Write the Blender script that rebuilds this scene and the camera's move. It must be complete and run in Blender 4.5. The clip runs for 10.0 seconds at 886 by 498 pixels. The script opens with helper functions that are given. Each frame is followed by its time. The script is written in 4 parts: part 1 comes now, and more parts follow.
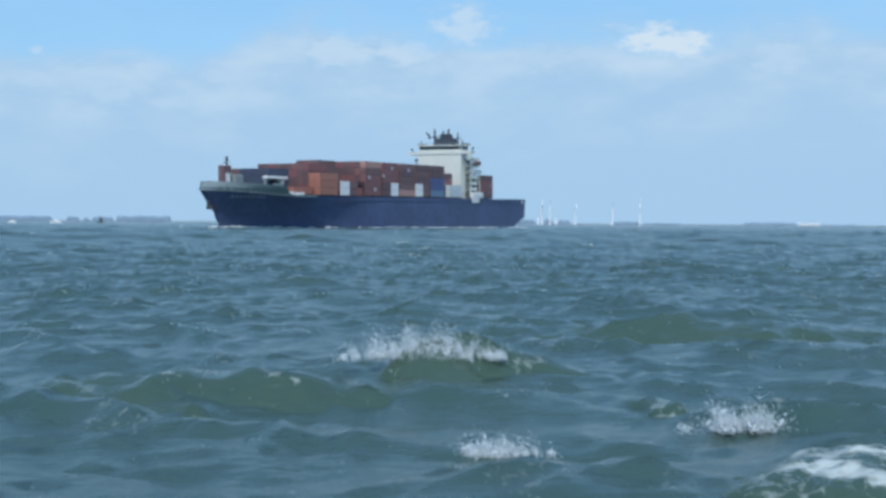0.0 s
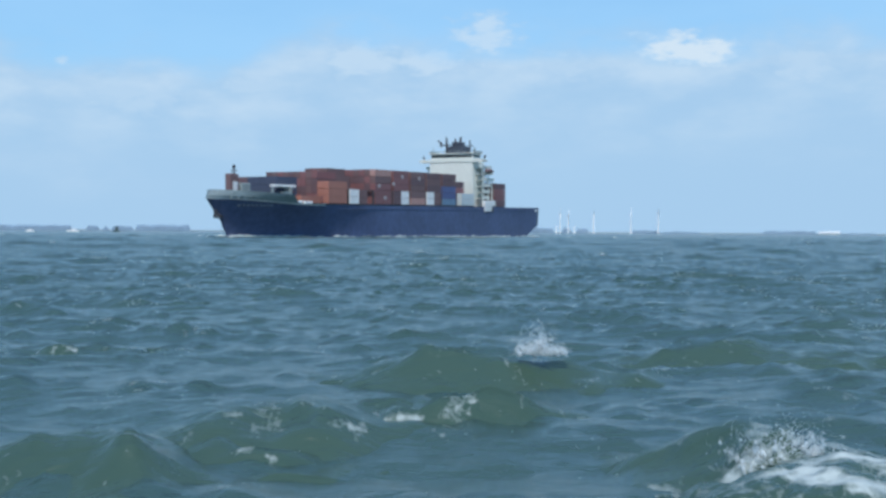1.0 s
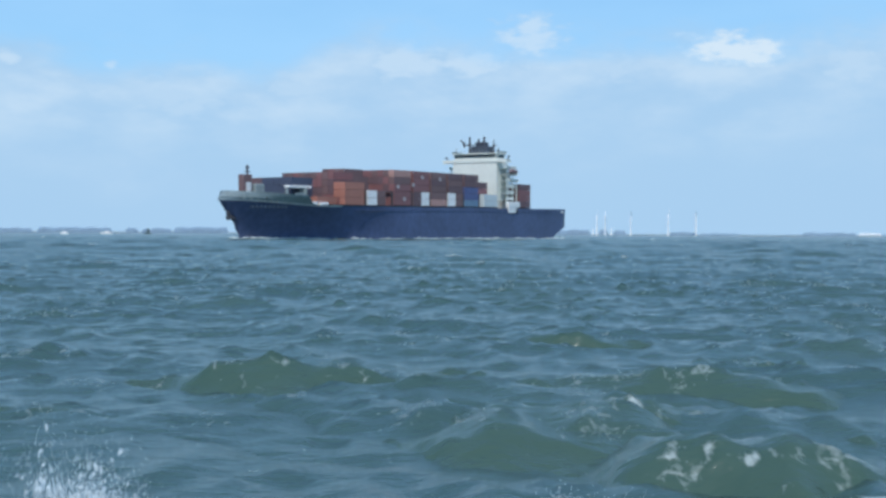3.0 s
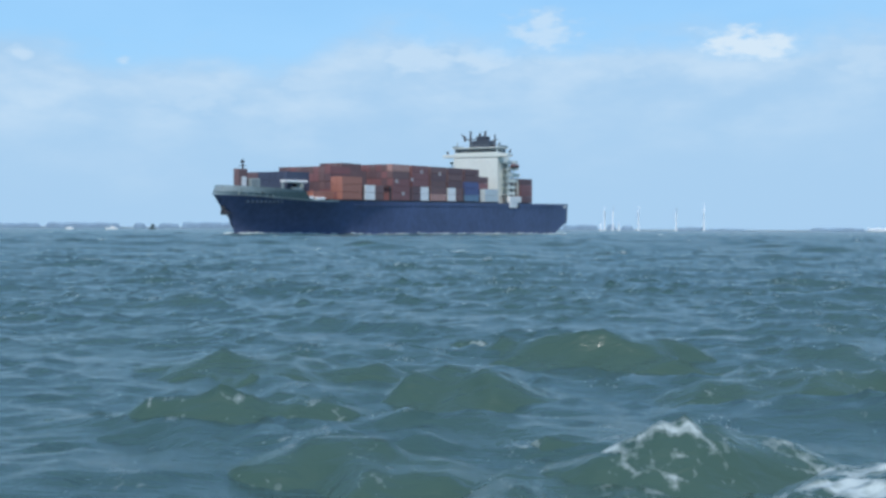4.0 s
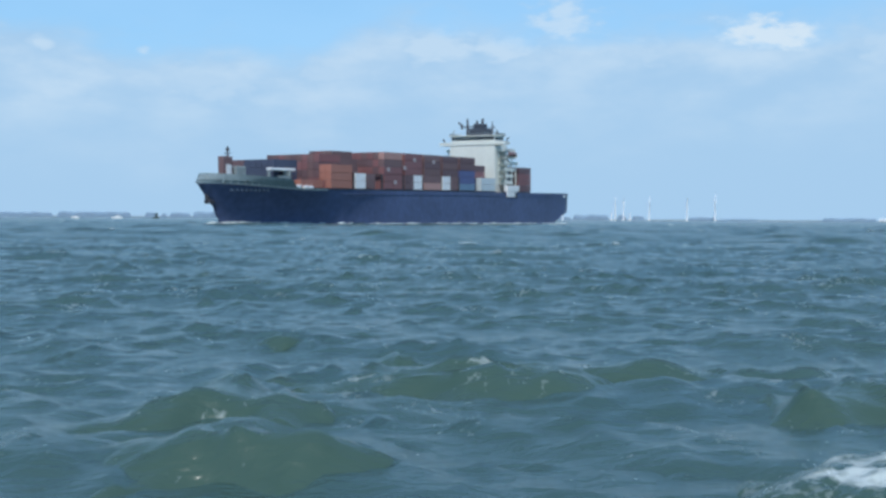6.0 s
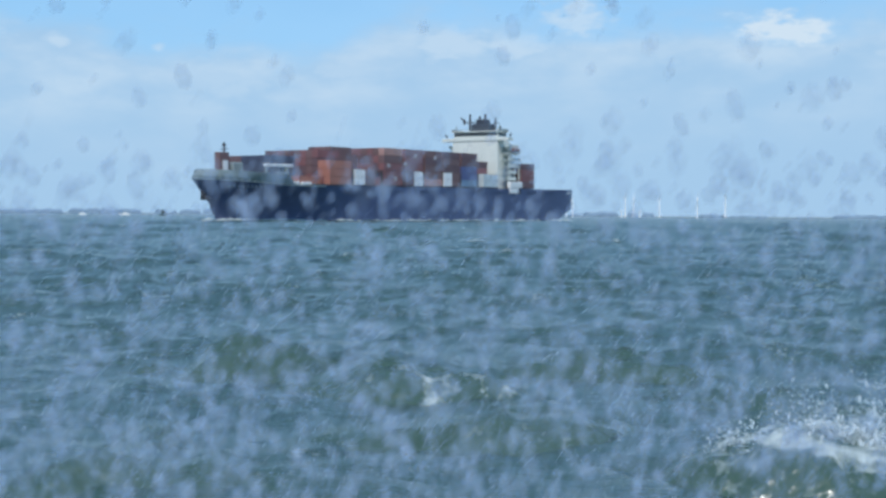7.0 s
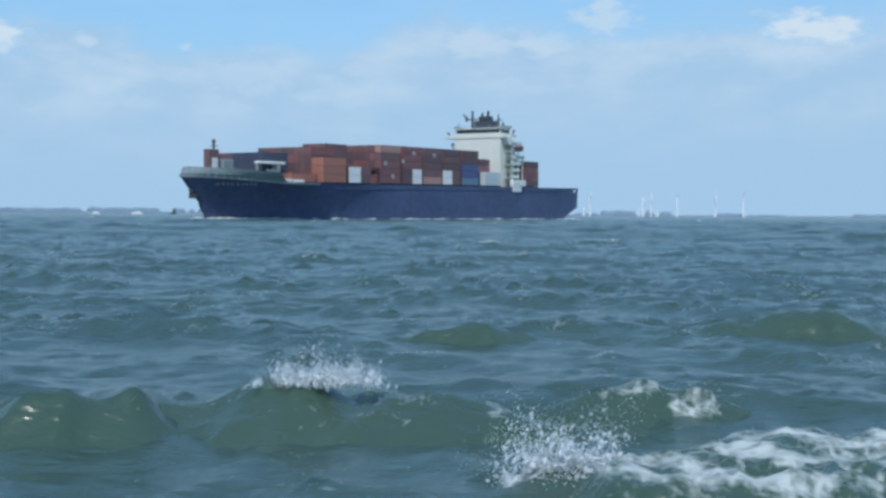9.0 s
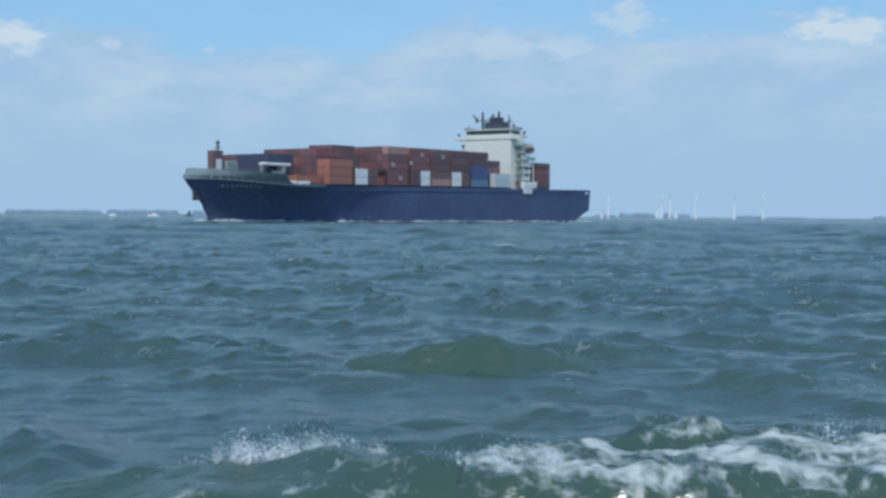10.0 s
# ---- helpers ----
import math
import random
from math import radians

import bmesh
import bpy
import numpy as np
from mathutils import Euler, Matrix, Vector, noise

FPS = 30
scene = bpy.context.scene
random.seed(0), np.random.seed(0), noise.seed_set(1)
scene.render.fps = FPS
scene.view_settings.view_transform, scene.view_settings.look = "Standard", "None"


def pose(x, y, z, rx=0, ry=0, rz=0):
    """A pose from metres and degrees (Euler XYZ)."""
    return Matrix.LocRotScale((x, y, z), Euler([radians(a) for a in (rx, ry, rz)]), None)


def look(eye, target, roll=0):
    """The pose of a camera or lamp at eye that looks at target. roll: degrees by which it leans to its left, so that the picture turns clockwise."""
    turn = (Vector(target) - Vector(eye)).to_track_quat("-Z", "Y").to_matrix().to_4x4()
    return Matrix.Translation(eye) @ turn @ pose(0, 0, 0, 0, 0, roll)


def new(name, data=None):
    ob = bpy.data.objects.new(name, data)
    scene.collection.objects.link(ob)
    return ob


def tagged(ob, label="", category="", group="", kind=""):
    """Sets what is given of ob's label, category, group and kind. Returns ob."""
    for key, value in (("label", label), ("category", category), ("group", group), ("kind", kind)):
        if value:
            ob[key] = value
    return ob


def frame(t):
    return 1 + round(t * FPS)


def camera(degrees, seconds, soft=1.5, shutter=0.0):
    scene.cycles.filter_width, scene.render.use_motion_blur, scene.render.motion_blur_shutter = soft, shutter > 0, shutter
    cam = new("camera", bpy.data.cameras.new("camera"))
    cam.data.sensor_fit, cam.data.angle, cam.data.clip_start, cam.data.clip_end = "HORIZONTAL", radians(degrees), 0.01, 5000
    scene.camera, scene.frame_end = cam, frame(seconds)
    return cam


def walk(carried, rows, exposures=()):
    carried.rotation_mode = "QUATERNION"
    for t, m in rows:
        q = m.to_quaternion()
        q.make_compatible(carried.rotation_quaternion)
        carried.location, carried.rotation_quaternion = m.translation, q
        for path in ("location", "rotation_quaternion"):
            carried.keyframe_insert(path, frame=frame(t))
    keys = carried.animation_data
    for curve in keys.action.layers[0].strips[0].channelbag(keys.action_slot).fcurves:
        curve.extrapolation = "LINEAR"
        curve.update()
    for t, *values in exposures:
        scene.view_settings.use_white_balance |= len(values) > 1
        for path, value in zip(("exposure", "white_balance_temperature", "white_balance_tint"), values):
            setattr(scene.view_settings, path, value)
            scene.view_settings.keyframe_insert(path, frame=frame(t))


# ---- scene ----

# ---- camera ----
cam = camera(41.6, 10.0, soft=3.0, shutter=0.4)
EYE = (0.0, 0.0, 2.0)
# seconds, yaw, pitch, roll in degrees
TURNS = [
    (0.0, -4.462, -1.249, -0.374), (0.1, -4.10, -0.72, -0.36), (0.2, -3.70, -0.17, -0.34), (0.3, -4.23, -0.31, -0.32),
    (0.4, -4.08, -0.50, -0.31), (0.5, -4.200, -0.717, -0.307), (1.0, -3.572, -0.824, -0.326), (1.5, -3.306, -0.877, -0.283),
    (2.0, -2.837, -0.726, -0.274), (2.5, -1.991, -0.724, -0.295), (2.75, -1.86, -0.70, -0.29), (3.3, -1.70, -0.82, -0.28),
    (4.0, -1.421, -0.970, -0.287), (4.1, -1.45, -1.02, -0.29), (4.2, -1.17, -1.50, -0.35), (4.3, 0.02, -2.22, -0.42),
    (4.4, -0.36, -1.90, -0.44), (4.5, -0.874, -1.551, -0.444), (5.0, -1.009, -1.518, -0.379), (5.5, -1.082, -1.405, -0.368),
    (6.2, -0.80, -1.52, -0.37), (7.0, -0.428, -1.639, -0.375), (7.5, -0.122, -1.682, -0.42), (8.0, 0.029, -1.636, -0.36),
    (8.5, 0.432, -1.610, -0.345), (9.0, 0.408, -1.695, -0.40), (9.5, 0.551, -1.613, -0.36), (10.0, 1.289, -1.590, -0.40),
]
walk(cam, [(t, pose(*EYE, 90 + p, r, y)) for t, y, p, r in TURNS], exposures=[(0.0, 0.02), (1.0, 0.06), (2.5, 0.10), (5.0, 0.09), (7.5, 0.02), (8.0, 0.06), (9.0, -0.02), (10.0, -0.12)])

# ---- light ----
SUN_WAY = Vector((-0.08, -0.62, 0.78)).normalized()      # towards the sun
world = bpy.data.worlds.new("sky")
scene.world = world
world.use_nodes = True
wn = world.node_tree.nodes
wl = world.node_tree.links
wn.clear()
w_out = wn.new("ShaderNodeOutputWorld")
w_bg = wn.new("ShaderNodeBackground")
w_sky = wn.new("ShaderNodeTexSky")
w_sky.sky_type = "NISHITA"
w_sky.sun_disc = False
w_sky.sun_elevation = math.asin(SUN_WAY.z)
w_sky.sun_rotation = math.atan2(SUN_WAY.x, SUN_WAY.y)
w_sky.air_density, w_sky.dust_density, w_sky.ozone_density = 1.0, 0.6, 2.0
w_bg.inputs["Strength"].default_value = 0.112
w_tc = wn.new("ShaderNodeTexCoord")
# deep blue air, paler and hazier towards the horizon
w_tint = wn.new("ShaderNodeMixRGB")
w_tint.blend_type, w_tint.inputs["Fac"].default_value = "MULTIPLY", 1.0
w_tint.inputs["Color2"].default_value = (0.60, 0.98, 1.22, 1)
w_sep = wn.new("ShaderNodeSeparateXYZ")
w_haze = wn.new("ShaderNodeMapRange")
w_haze.interpolation_type = "SMOOTHSTEP"
w_haze.inputs["From Min"].default_value, w_haze.inputs["From Max"].default_value = -0.02, 0.42
w_haze.inputs["To Min"].default_value, w_haze.inputs["To Max"].default_value = 0.92, 0.0
w_low = wn.new("ShaderNodeMixRGB")
w_low.inputs["Color2"].default_value = (3.15, 5.65, 8.30, 1)
# thin broken cloud all over the sky
w_map = wn.new("ShaderNodeMapping")
w_map.inputs["Scale"].default_value = (2.2, 2.2, 6.0)
w_noise = wn.new("ShaderNodeTexNoise")
w_noise.inputs["Scale"].default_value, w_noise.inputs["Detail"].default_value = 1.6, 6.0
w_ramp = wn.new("ShaderNodeMapRange")
w_ramp.inputs["From Min"].default_value, w_ramp.inputs["From Max"].default_value = 0.36, 0.66
w_ramp.inputs["To Max"].default_value = 0.72
w_mix = wn.new("ShaderNodeMixRGB")
w_mix.inputs["Color2"].default_value = (3.1, 5.6, 8.6, 1)
wl.new(w_tc.outputs["Generated"], w_map.inputs["Vector"])
wl.new(w_tc.outputs["Generated"], w_sep.inputs["Vector"])
wl.new(w_sep.outputs["Z"], w_haze.inputs["Value"])
wl.new(w_map.outputs["Vector"], w_noise.inputs["Vector"])
wl.new(w_noise.outputs["Fac"], w_ramp.inputs["Value"])
wl.new(w_ramp.outputs["Result"], w_mix.inputs["Fac"])
wl.new(w_sky.outputs["Color"], w_tint.inputs["Color1"])
wl.new(w_tint.outputs["Color"], w_mix.inputs["Color1"])
wl.new(w_mix.outputs["Color"], w_low.inputs["Color1"])
wl.new(w_haze.outputs["Result"], w_low.inputs["Fac"])
wl.new(w_low.outputs["Color"], w_bg.inputs["Color"])
wl.new(w_bg.outputs["Background"], w_out.inputs["Surface"])

sun = new("sun", bpy.data.lights.new("sun", "SUN"))
sun.data.energy, sun.data.angle, sun.data.color = 2.7, radians(4.0), (1.0, 0.97, 0.93)
sun.matrix_world = look(SUN_WAY * 100, (0, 0, 0))


# ---- materials ----
def material(name, colour, rough=0.6, metal=0.0, vary=0.25, scale=0.6, bump=0.0, bump_scale=8.0, per_object=0.0):
    """A painted or natural surface: grain and stains at two scales, a little relief."""
    m = bpy.data.materials.new(name)
    m.use_nodes = True
    n, l = m.node_tree.nodes, m.node_tree.links
    b = n["Principled BSDF"]
    b.inputs["Roughness"].default_value, b.inputs["Metallic"].default_value = rough, metal
    tc = n.new("ShaderNodeTexCoord")
    big = n.new("ShaderNodeTexNoise")
    big.inputs["Scale"].default_value, big.inputs["Detail"].default_value = scale, 5
    fine = n.new("ShaderNodeTexNoise")
    fine.inputs["Scale"].default_value, fine.inputs["Detail"].default_value = scale * 9, 4
    add = n.new("ShaderNodeMath")
    add.operation = "ADD"
    l.new(tc.outputs["Object"], big.inputs["Vector"])
    l.new(tc.outputs["Object"], fine.inputs["Vector"])
    l.new(big.outputs["Fac"], add.inputs[0])
    l.new(fine.outputs["Fac"], add.inputs[1])
    value = add.outputs[0]
    if per_object:
        info = n.new("ShaderNodeObjectInfo")
        mul = n.new("ShaderNodeMath")
        mul.operation, mul.inputs[1].default_value, mul.inputs[2].default_value = "MULTIPLY_ADD", per_object, 0
        l.new(info.outputs["Random"], mul.inputs[0])
        more = n.new("ShaderNodeMath")
        more.operation = "ADD"
        l.new(value, more.inputs[0])
        l.new(mul.outputs[0], more.inputs[1])
        value = more.outputs[0]
    rng = n.new("ShaderNodeMapRange")
    rng.inputs["From Min"].default_value, rng.inputs["From Max"].default_value = 0.6, 1.4 + per_object
    l.new(value, rng.inputs["Value"])
    mix = n.new("ShaderNodeMixRGB")
    mix.inputs["Color1"].default_value = (*[c * (1 - vary) for c in colour], 1)
    mix.inputs["Color2"].default_value = (*[min(1, c * (1 + vary)) for c in colour], 1)
    l.new(rng.outputs["Result"], mix.inputs["Fac"])
    l.new(mix.outputs["Color"], b.inputs["Base Color"])
    if bump:
        bn = n.new("ShaderNodeTexNoise")
        bn.inputs["Scale"].default_value, bn.inputs["Detail"].default_value = bump_scale, 4
        bp = n.new("ShaderNodeBump")
        bp.inputs["Strength"].default_value, bp.inputs["Distance"].default_value = bump, 0.05
        l.new(tc.outputs["Object"], bn.inputs["Vector"])
        l.new(bn.outputs["Fac"], bp.inputs["Height"])
        l.new(bp.outputs["Normal"], b.inputs["Normal"])
    return m


FOAM_WHITE = (0.50, 0.56, 0.55)


def water_material(name, ripple=1.0, foam_grain=1.0, clear=(0.032, 0.074, 0.077), silty=(0.051, 0.093, 0.066)):
    """Turbid green estuary water under a rippled surface, white where the mesh carries foam."""
    m = bpy.data.materials.new(name)
    m.use_nodes = True
    n, l = m.node_tree.nodes, m.node_tree.links
    b = n["Principled BSDF"]
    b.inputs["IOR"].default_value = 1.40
    b.inputs["Specular IOR Level"].default_value = 1.0
    tc = n.new("ShaderNodeTexCoord")

    def noise_at(scale, detail, stretch=(1, 1, 1), rough=0.55):
        mp = n.new("ShaderNodeMapping")
        mp.inputs["Scale"].default_value = stretch
        t = n.new("ShaderNodeTexNoise")
        t.inputs["Scale"].default_value, t.inputs["Detail"].default_value, t.inputs["Roughness"].default_value = scale, detail, rough
        l.new(tc.outputs["Object"], mp.inputs["Vector"])
        l.new(mp.outputs["Vector"], t.inputs["Vector"])
        return t.outputs["Fac"]

    # body colour: silt clouds
    silt = noise_at(0.12, 4)
    body = n.new("ShaderNodeMixRGB")
    body.inputs["Color1"].default_value = (*clear, 1)
    body.inputs["Color2"].default_value = (*silty, 1)
    l.new(silt, body.inputs["Fac"])
    # foam: coverage from the mesh, broken into lace
    att = n.new("ShaderNodeAttribute")
    att.attribute_name = "foam"
    lace = noise_at(7.0 * foam_grain, 6, (1, 0.7, 0.7), 0.7)
    sub = n.new("ShaderNodeMath")
    sub.operation, sub.inputs[1].default_value = "SUBTRACT", 0.70
    l.new(lace, sub.inputs[0])
    tot = n.new("ShaderNodeMath")
    tot.operation = "MULTIPLY_ADD"
    tot.inputs[1].default_value = 1.0
    # thin threads of froth round darker cells
    swirl = n.new("ShaderNodeTexNoise")
    swirl.inputs["Scale"].default_value, swirl.inputs["Detail"].default_value = 2.2, 3
    bent = n.new("ShaderNodeMixRGB")
    bent.blend_type, bent.inputs["Fac"].default_value = "ADD", 0.45
    l.new(tc.outputs["Object"], swirl.inputs["Vector"])
    l.new(tc.outputs["Object"], bent.inputs["Color1"])
    l.new(swirl.outputs["Color"], bent.inputs["Color2"])
    cells = n.new("ShaderNodeTexVoronoi")
    cells.feature = "DISTANCE_TO_EDGE"
    cells.inputs["Scale"].default_value = 4.2 * foam_grain
    l.new(bent.outputs["Color"], cells.inputs["Vector"])
    web = n.new("ShaderNodeMapRange")
    web.interpolation_type = "SMOOTHSTEP"
    web.inputs["From Min"].default_value, web.inputs["From Max"].default_value = 0.0, 0.16
    web.inputs["To Min"].default_value, web.inputs["To Max"].default_value = 0.075, -0.035
    l.new(cells.outputs["Distance"], web.inputs["Value"])
    both = n.new("ShaderNodeMath")
    both.operation = "ADD"
    l.new(sub.outputs[0], both.inputs[0])
    l.new(web.outputs["Result"], both.inputs[1])
    l.new(att.outputs["Fac"], tot.inputs[0])
    l.new(both.outputs[0], tot.inputs[2])
    cover = n.new("ShaderNodeMapRange")
    cover.interpolation_type = "SMOOTHSTEP"
    cover.inputs["From Min"].default_value, cover.inputs["From Max"].default_value = -0.02, 0.36
    cover.inputs["To Max"].default_value = 0.9
    l.new(tot.outputs[0], cover.inputs["Value"])
    col = n.new("ShaderNodeMixRGB")
    col.inputs["Color2"].default_value = (*FOAM_WHITE, 1)
    l.new(cover.outputs["Result"], col.inputs["Fac"])
    l.new(body.outputs["Color"], col.inputs["Color1"])
    l.new(col.outputs["Color"], b.inputs["Base Color"])
    ro = n.new("ShaderNodeMapRange")
    ro.inputs["To Min"].default_value, ro.inputs["To Max"].default_value = 0.25, 0.75
    l.new(cover.outputs["Result"], ro.inputs["Value"])
    l.new(ro.outputs["Result"], b.inputs["Roughness"])
    # ripples at two scales
    r1 = noise_at(1.7, 3, (0.60, 1.45, 1))
    r2 = noise_at(6.0, 3, (0.60, 1.45, 1))
    b1 = n.new("ShaderNodeBump")
    b1.inputs["Strength"].default_value, b1.inputs["Distance"].default_value = 0.9, 0.060 * ripple
    b2 = n.new("ShaderNodeBump")
    b2.inputs["Strength"].default_value, b2.inputs["Distance"].default_value = 0.9, 0.026 * ripple
    l.new(r1, b1.inputs["Height"])
    l.new(r2, b2.inputs["Height"])
    l.new(b1.outputs["Normal"], b2.inputs["Normal"])
    l.new(b2.outputs["Normal"], b.inputs["Normal"])
    return m


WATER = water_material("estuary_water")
# greener copy for breakers and surf: light through thin water put into its colour
WATER_GREENED = water_material("greened_wave_water", 1.1, 1.0, (0.036, 0.076, 0.064), (0.056, 0.095, 0.056))
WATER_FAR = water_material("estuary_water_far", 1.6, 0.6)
FOAM = material("foam", FOAM_WHITE, 0.8, vary=0.08, scale=4, bump=0.6, bump_scale=14)
SPRAY = material("spray", (0.80, 0.87, 0.90), 0.45, vary=0.05, scale=4)
SPRAY_NEAR = material("spray_drops", (0.42, 0.54, 0.72), 0.8, vary=0.05, scale=4)
SPRAY_NEAR.node_tree.nodes["Principled BSDF"].inputs["Alpha"].default_value = 0.15
SPRAY_NEAR.node_tree.nodes["Principled BSDF"].inputs["Specular IOR Level"].default_value = 0.0
FROTH = material("torn_froth", (0.80, 0.87, 0.90), 0.8, vary=0.05, scale=4)
FROTH.node_tree.nodes["Principled BSDF"].inputs["Alpha"].default_value = 0.45
FROTH.node_tree.nodes["Principled BSDF"].inputs["Specular IOR Level"].default_value = 0.0
SPRAY_FINE = material("fine_spray_drops", (0.50, 0.60, 0.78), 0.8, vary=0.1, scale=4)
HULL = material("navy_hull_paint", (0.070, 0.096, 0.192), 0.5, vary=0.30, scale=0.06)
GREY_STEEL = material("grey_green_steel", (0.27, 0.32, 0.32), 0.6, vary=0.25, scale=0.15)
BULWARK = material("grey_green_bulwark_paint", (0.20, 0.255, 0.27), 0.6, vary=0.3, scale=0.15)
RAIL_PALE = material("pale_worn_rail_paint", (0.46, 0.52, 0.54), 0.6, vary=0.35, scale=0.3)
MARK = material("faded_mark_paint", (0.46, 0.40, 0.40), 0.6, vary=0.2)
DECK = material("deck_red_oxide", (0.16, 0.09, 0.075), 0.8, vary=0.3, scale=0.2)
CREAM = material("cream_house_paint", (0.72, 0.73, 0.66), 0.5, vary=0.08, scale=0.12)
WHITE = material("white_paint", (0.80, 0.80, 0.78), 0.5, vary=0.08, scale=0.2)
SHADE_GLASS = material("dark_window_glass", (0.02, 0.028, 0.035), 0.08, vary=0.1)
FUNNEL = material("funnel_dark_grey", (0.055, 0.065, 0.085), 0.5, vary=0.2, scale=0.3)
DARK = material("dark_steel", (0.05, 0.05, 0.06), 0.55, vary=0.2, scale=0.4)
NAME_GREY = material("name_paint", (0.17, 0.19, 0.24), 0.6, vary=0.15)
BOX_PAINT = {
    "red": material("container_red", (0.232, 0.105, 0.107), 0.6, vary=0.22, scale=0.2, per_object=0.7),
    "brown": material("container_brown", (0.183, 0.110, 0.110), 0.65, vary=0.22, scale=0.2, per_object=0.7),
    "maroon": material("container_maroon", (0.140, 0.085, 0.093), 0.65, vary=0.22, scale=0.2, per_object=0.7),
    "orange": material("container_orange", (0.390, 0.165, 0.122), 0.6, vary=0.18, scale=0.2, per_object=0.5),
    "navy": material("container_navy", (0.060, 0.072, 0.115), 0.6, vary=0.2, scale=0.2, per_object=0.5),
    "white": material("container_white", (0.800, 0.800, 0.800), 0.55, vary=0.10, scale=0.3, per_object=0.3),
    "blue": material("container_blue", (0.090, 0.113, 0.243), 0.6, vary=0.2, scale=0.2, per_object=0.5),
    "teal": material("container_teal", (0.162, 0.259, 0.371), 0.6, vary=0.2, scale=0.2, per_object=0.5),
    "grey": material("container_grey", (0.549, 0.612, 0.630), 0.6, vary=0.15, scale=0.2, per_object=0.4),
    "beige": material("container_dusty_rose", (0.451, 0.259, 0.227), 0.65, vary=0.2, scale=0.2, per_object=0.5),
}
# foliage made pale and blue: the air haze is mixed into its base colour
HAZED_TREES = material("haze_tinted_trees", (0.23, 0.32, 0.41), 0.9, vary=0.25, scale=0.02)
# sand and grass, greyed towards blue to paint in the haze of distance
HAZED_LAND = material("haze_tinted_sand_and_grass", (0.26, 0.33, 0.38), 0.9, vary=0.2, scale=0.01)
TOWER = material("white_tower_coating", (0.86, 0.88, 0.90), 0.4, vary=0.04, scale=0.05)
BUOY = material("dark_green_boat_paint", (0.05, 0.08, 0.08), 0.6, vary=0.2)


# ---- mesh helpers ----
def mesh_of(name, verts, faces, mat, smooth=False):
    me = bpy.data.meshes.new(name)
    me.from_pydata([tuple(v) for v in verts], [], faces)
    me.materials.append(mat)
    if smooth:
        me.polygons.foreach_set("use_smooth", [True] * len(me.polygons))
    me.update()
    return me


def part(name, bm, mat, parent, label="", smooth=False):
    """One mesh object under a thing or a part."""
    me = bpy.data.meshes.new(name)
    bmesh.ops.recalc_face_normals(bm, faces=bm.faces)
    bm.to_mesh(me)
    bm.free()
    me.materials.append(mat)
    if smooth:
        me.polygons.foreach_set("use_smooth", [True] * len(me.polygons))
    ob = new(name, me)
    ob.parent = parent
    return tagged(ob, label) if label else ob


def box(bm, x0, x1, y0, y1, z0, z1, bevel=0.0):
    r = bmesh.ops.create_cube(bm, size=1)
    for v in r["verts"]:
        v.co = Vector(((x0 + x1) / 2 + v.co.x * (x1 - x0), (y0 + y1) / 2 + v.co.y * (y1 - y0), (z0 + z1) / 2 + v.co.z * (z1 - z0)))
    if bevel:
        edges = list({e for v in r["verts"] for e in v.link_edges})
        bmesh.ops.bevel(bm, geom=edges, offset=bevel, segments=1, affect="EDGES")
    return bm


def boxes(*rows, bevel=0.0):
    bm = bmesh.new()
    for r in rows:
        box(bm, *r, bevel=bevel)
    return bm


def rod(bm, a, b, r0, r1=None, seg=8):
    a, b = Vector(a), Vector(b)
    m = Matrix.Translation((a + b) / 2) @ (b - a).to_track_quat("Z", "Y").to_matrix().to_4x4()
    bmesh.ops.create_cone(bm, cap_ends=True, segments=seg, radius1=r0, radius2=r0 if r1 is None else r1, depth=(b - a).length, matrix=m)
    return bm


def rods(*rows):
    bm = bmesh.new()
    for r in rows:
        rod(bm, *r)
    return bm


# ---- water ----
def wave_field(x, y, seed, heading, spread, longest, shortest, count, rms, choppy):
    """Surface of a short-crested wind sea: offsets dx, dy, z and a crest measure, as arrays."""
    rng = np.random.RandomState(seed)
    z, dx, dy = np.zeros_like(x), np.zeros_like(x), np.zeros_like(x)
    lengths = np.exp(np.linspace(np.log(longest), np.log(shortest), count)) * rng.uniform(0.92, 1.08, count)
    amps = (lengths / longest) ** 1.15 * np.exp(-((np.log(lengths / (longest * 0.72))) ** 2) * 0.25)
    amps *= rms / np.sqrt((amps ** 2).sum() / 2)
    for lam, a in zip(lengths, amps):
        k = 2 * np.pi / lam
        ang = heading + rng.normal(0, spread)
        cx, cy = np.cos(ang), np.sin(ang)
        ph = k * (cx * x + cy * y) + rng.uniform(0, 6.283)
        s, c = np.sin(ph), np.cos(ph)
        z += a * c
        dx -= choppy * a * cx * s
        dy -= choppy * a * cy * s
    z = z + 0.55 * z * np.abs(z) / (rms * 4)
    return dx, dy, z


def smooth01(v):
    v = np.clip(v, 0, 1)
    return v * v * (3 - 2 * v)


def patches(x, y, seed, size):
    """Slow blotches between 0 and 1."""
    rng = np.random.RandomState(seed)
    s = np.zeros_like(x)
    for _ in range(14):
        a, k = rng.uniform(0, 6.283), 2 * np.pi / (size * rng.uniform(0.5, 1.8))
        s += np.cos(k * (np.cos(a) * x + np.sin(a) * y) + rng.uniform(0, 6.283))
    return 0.5 + s / 9.0


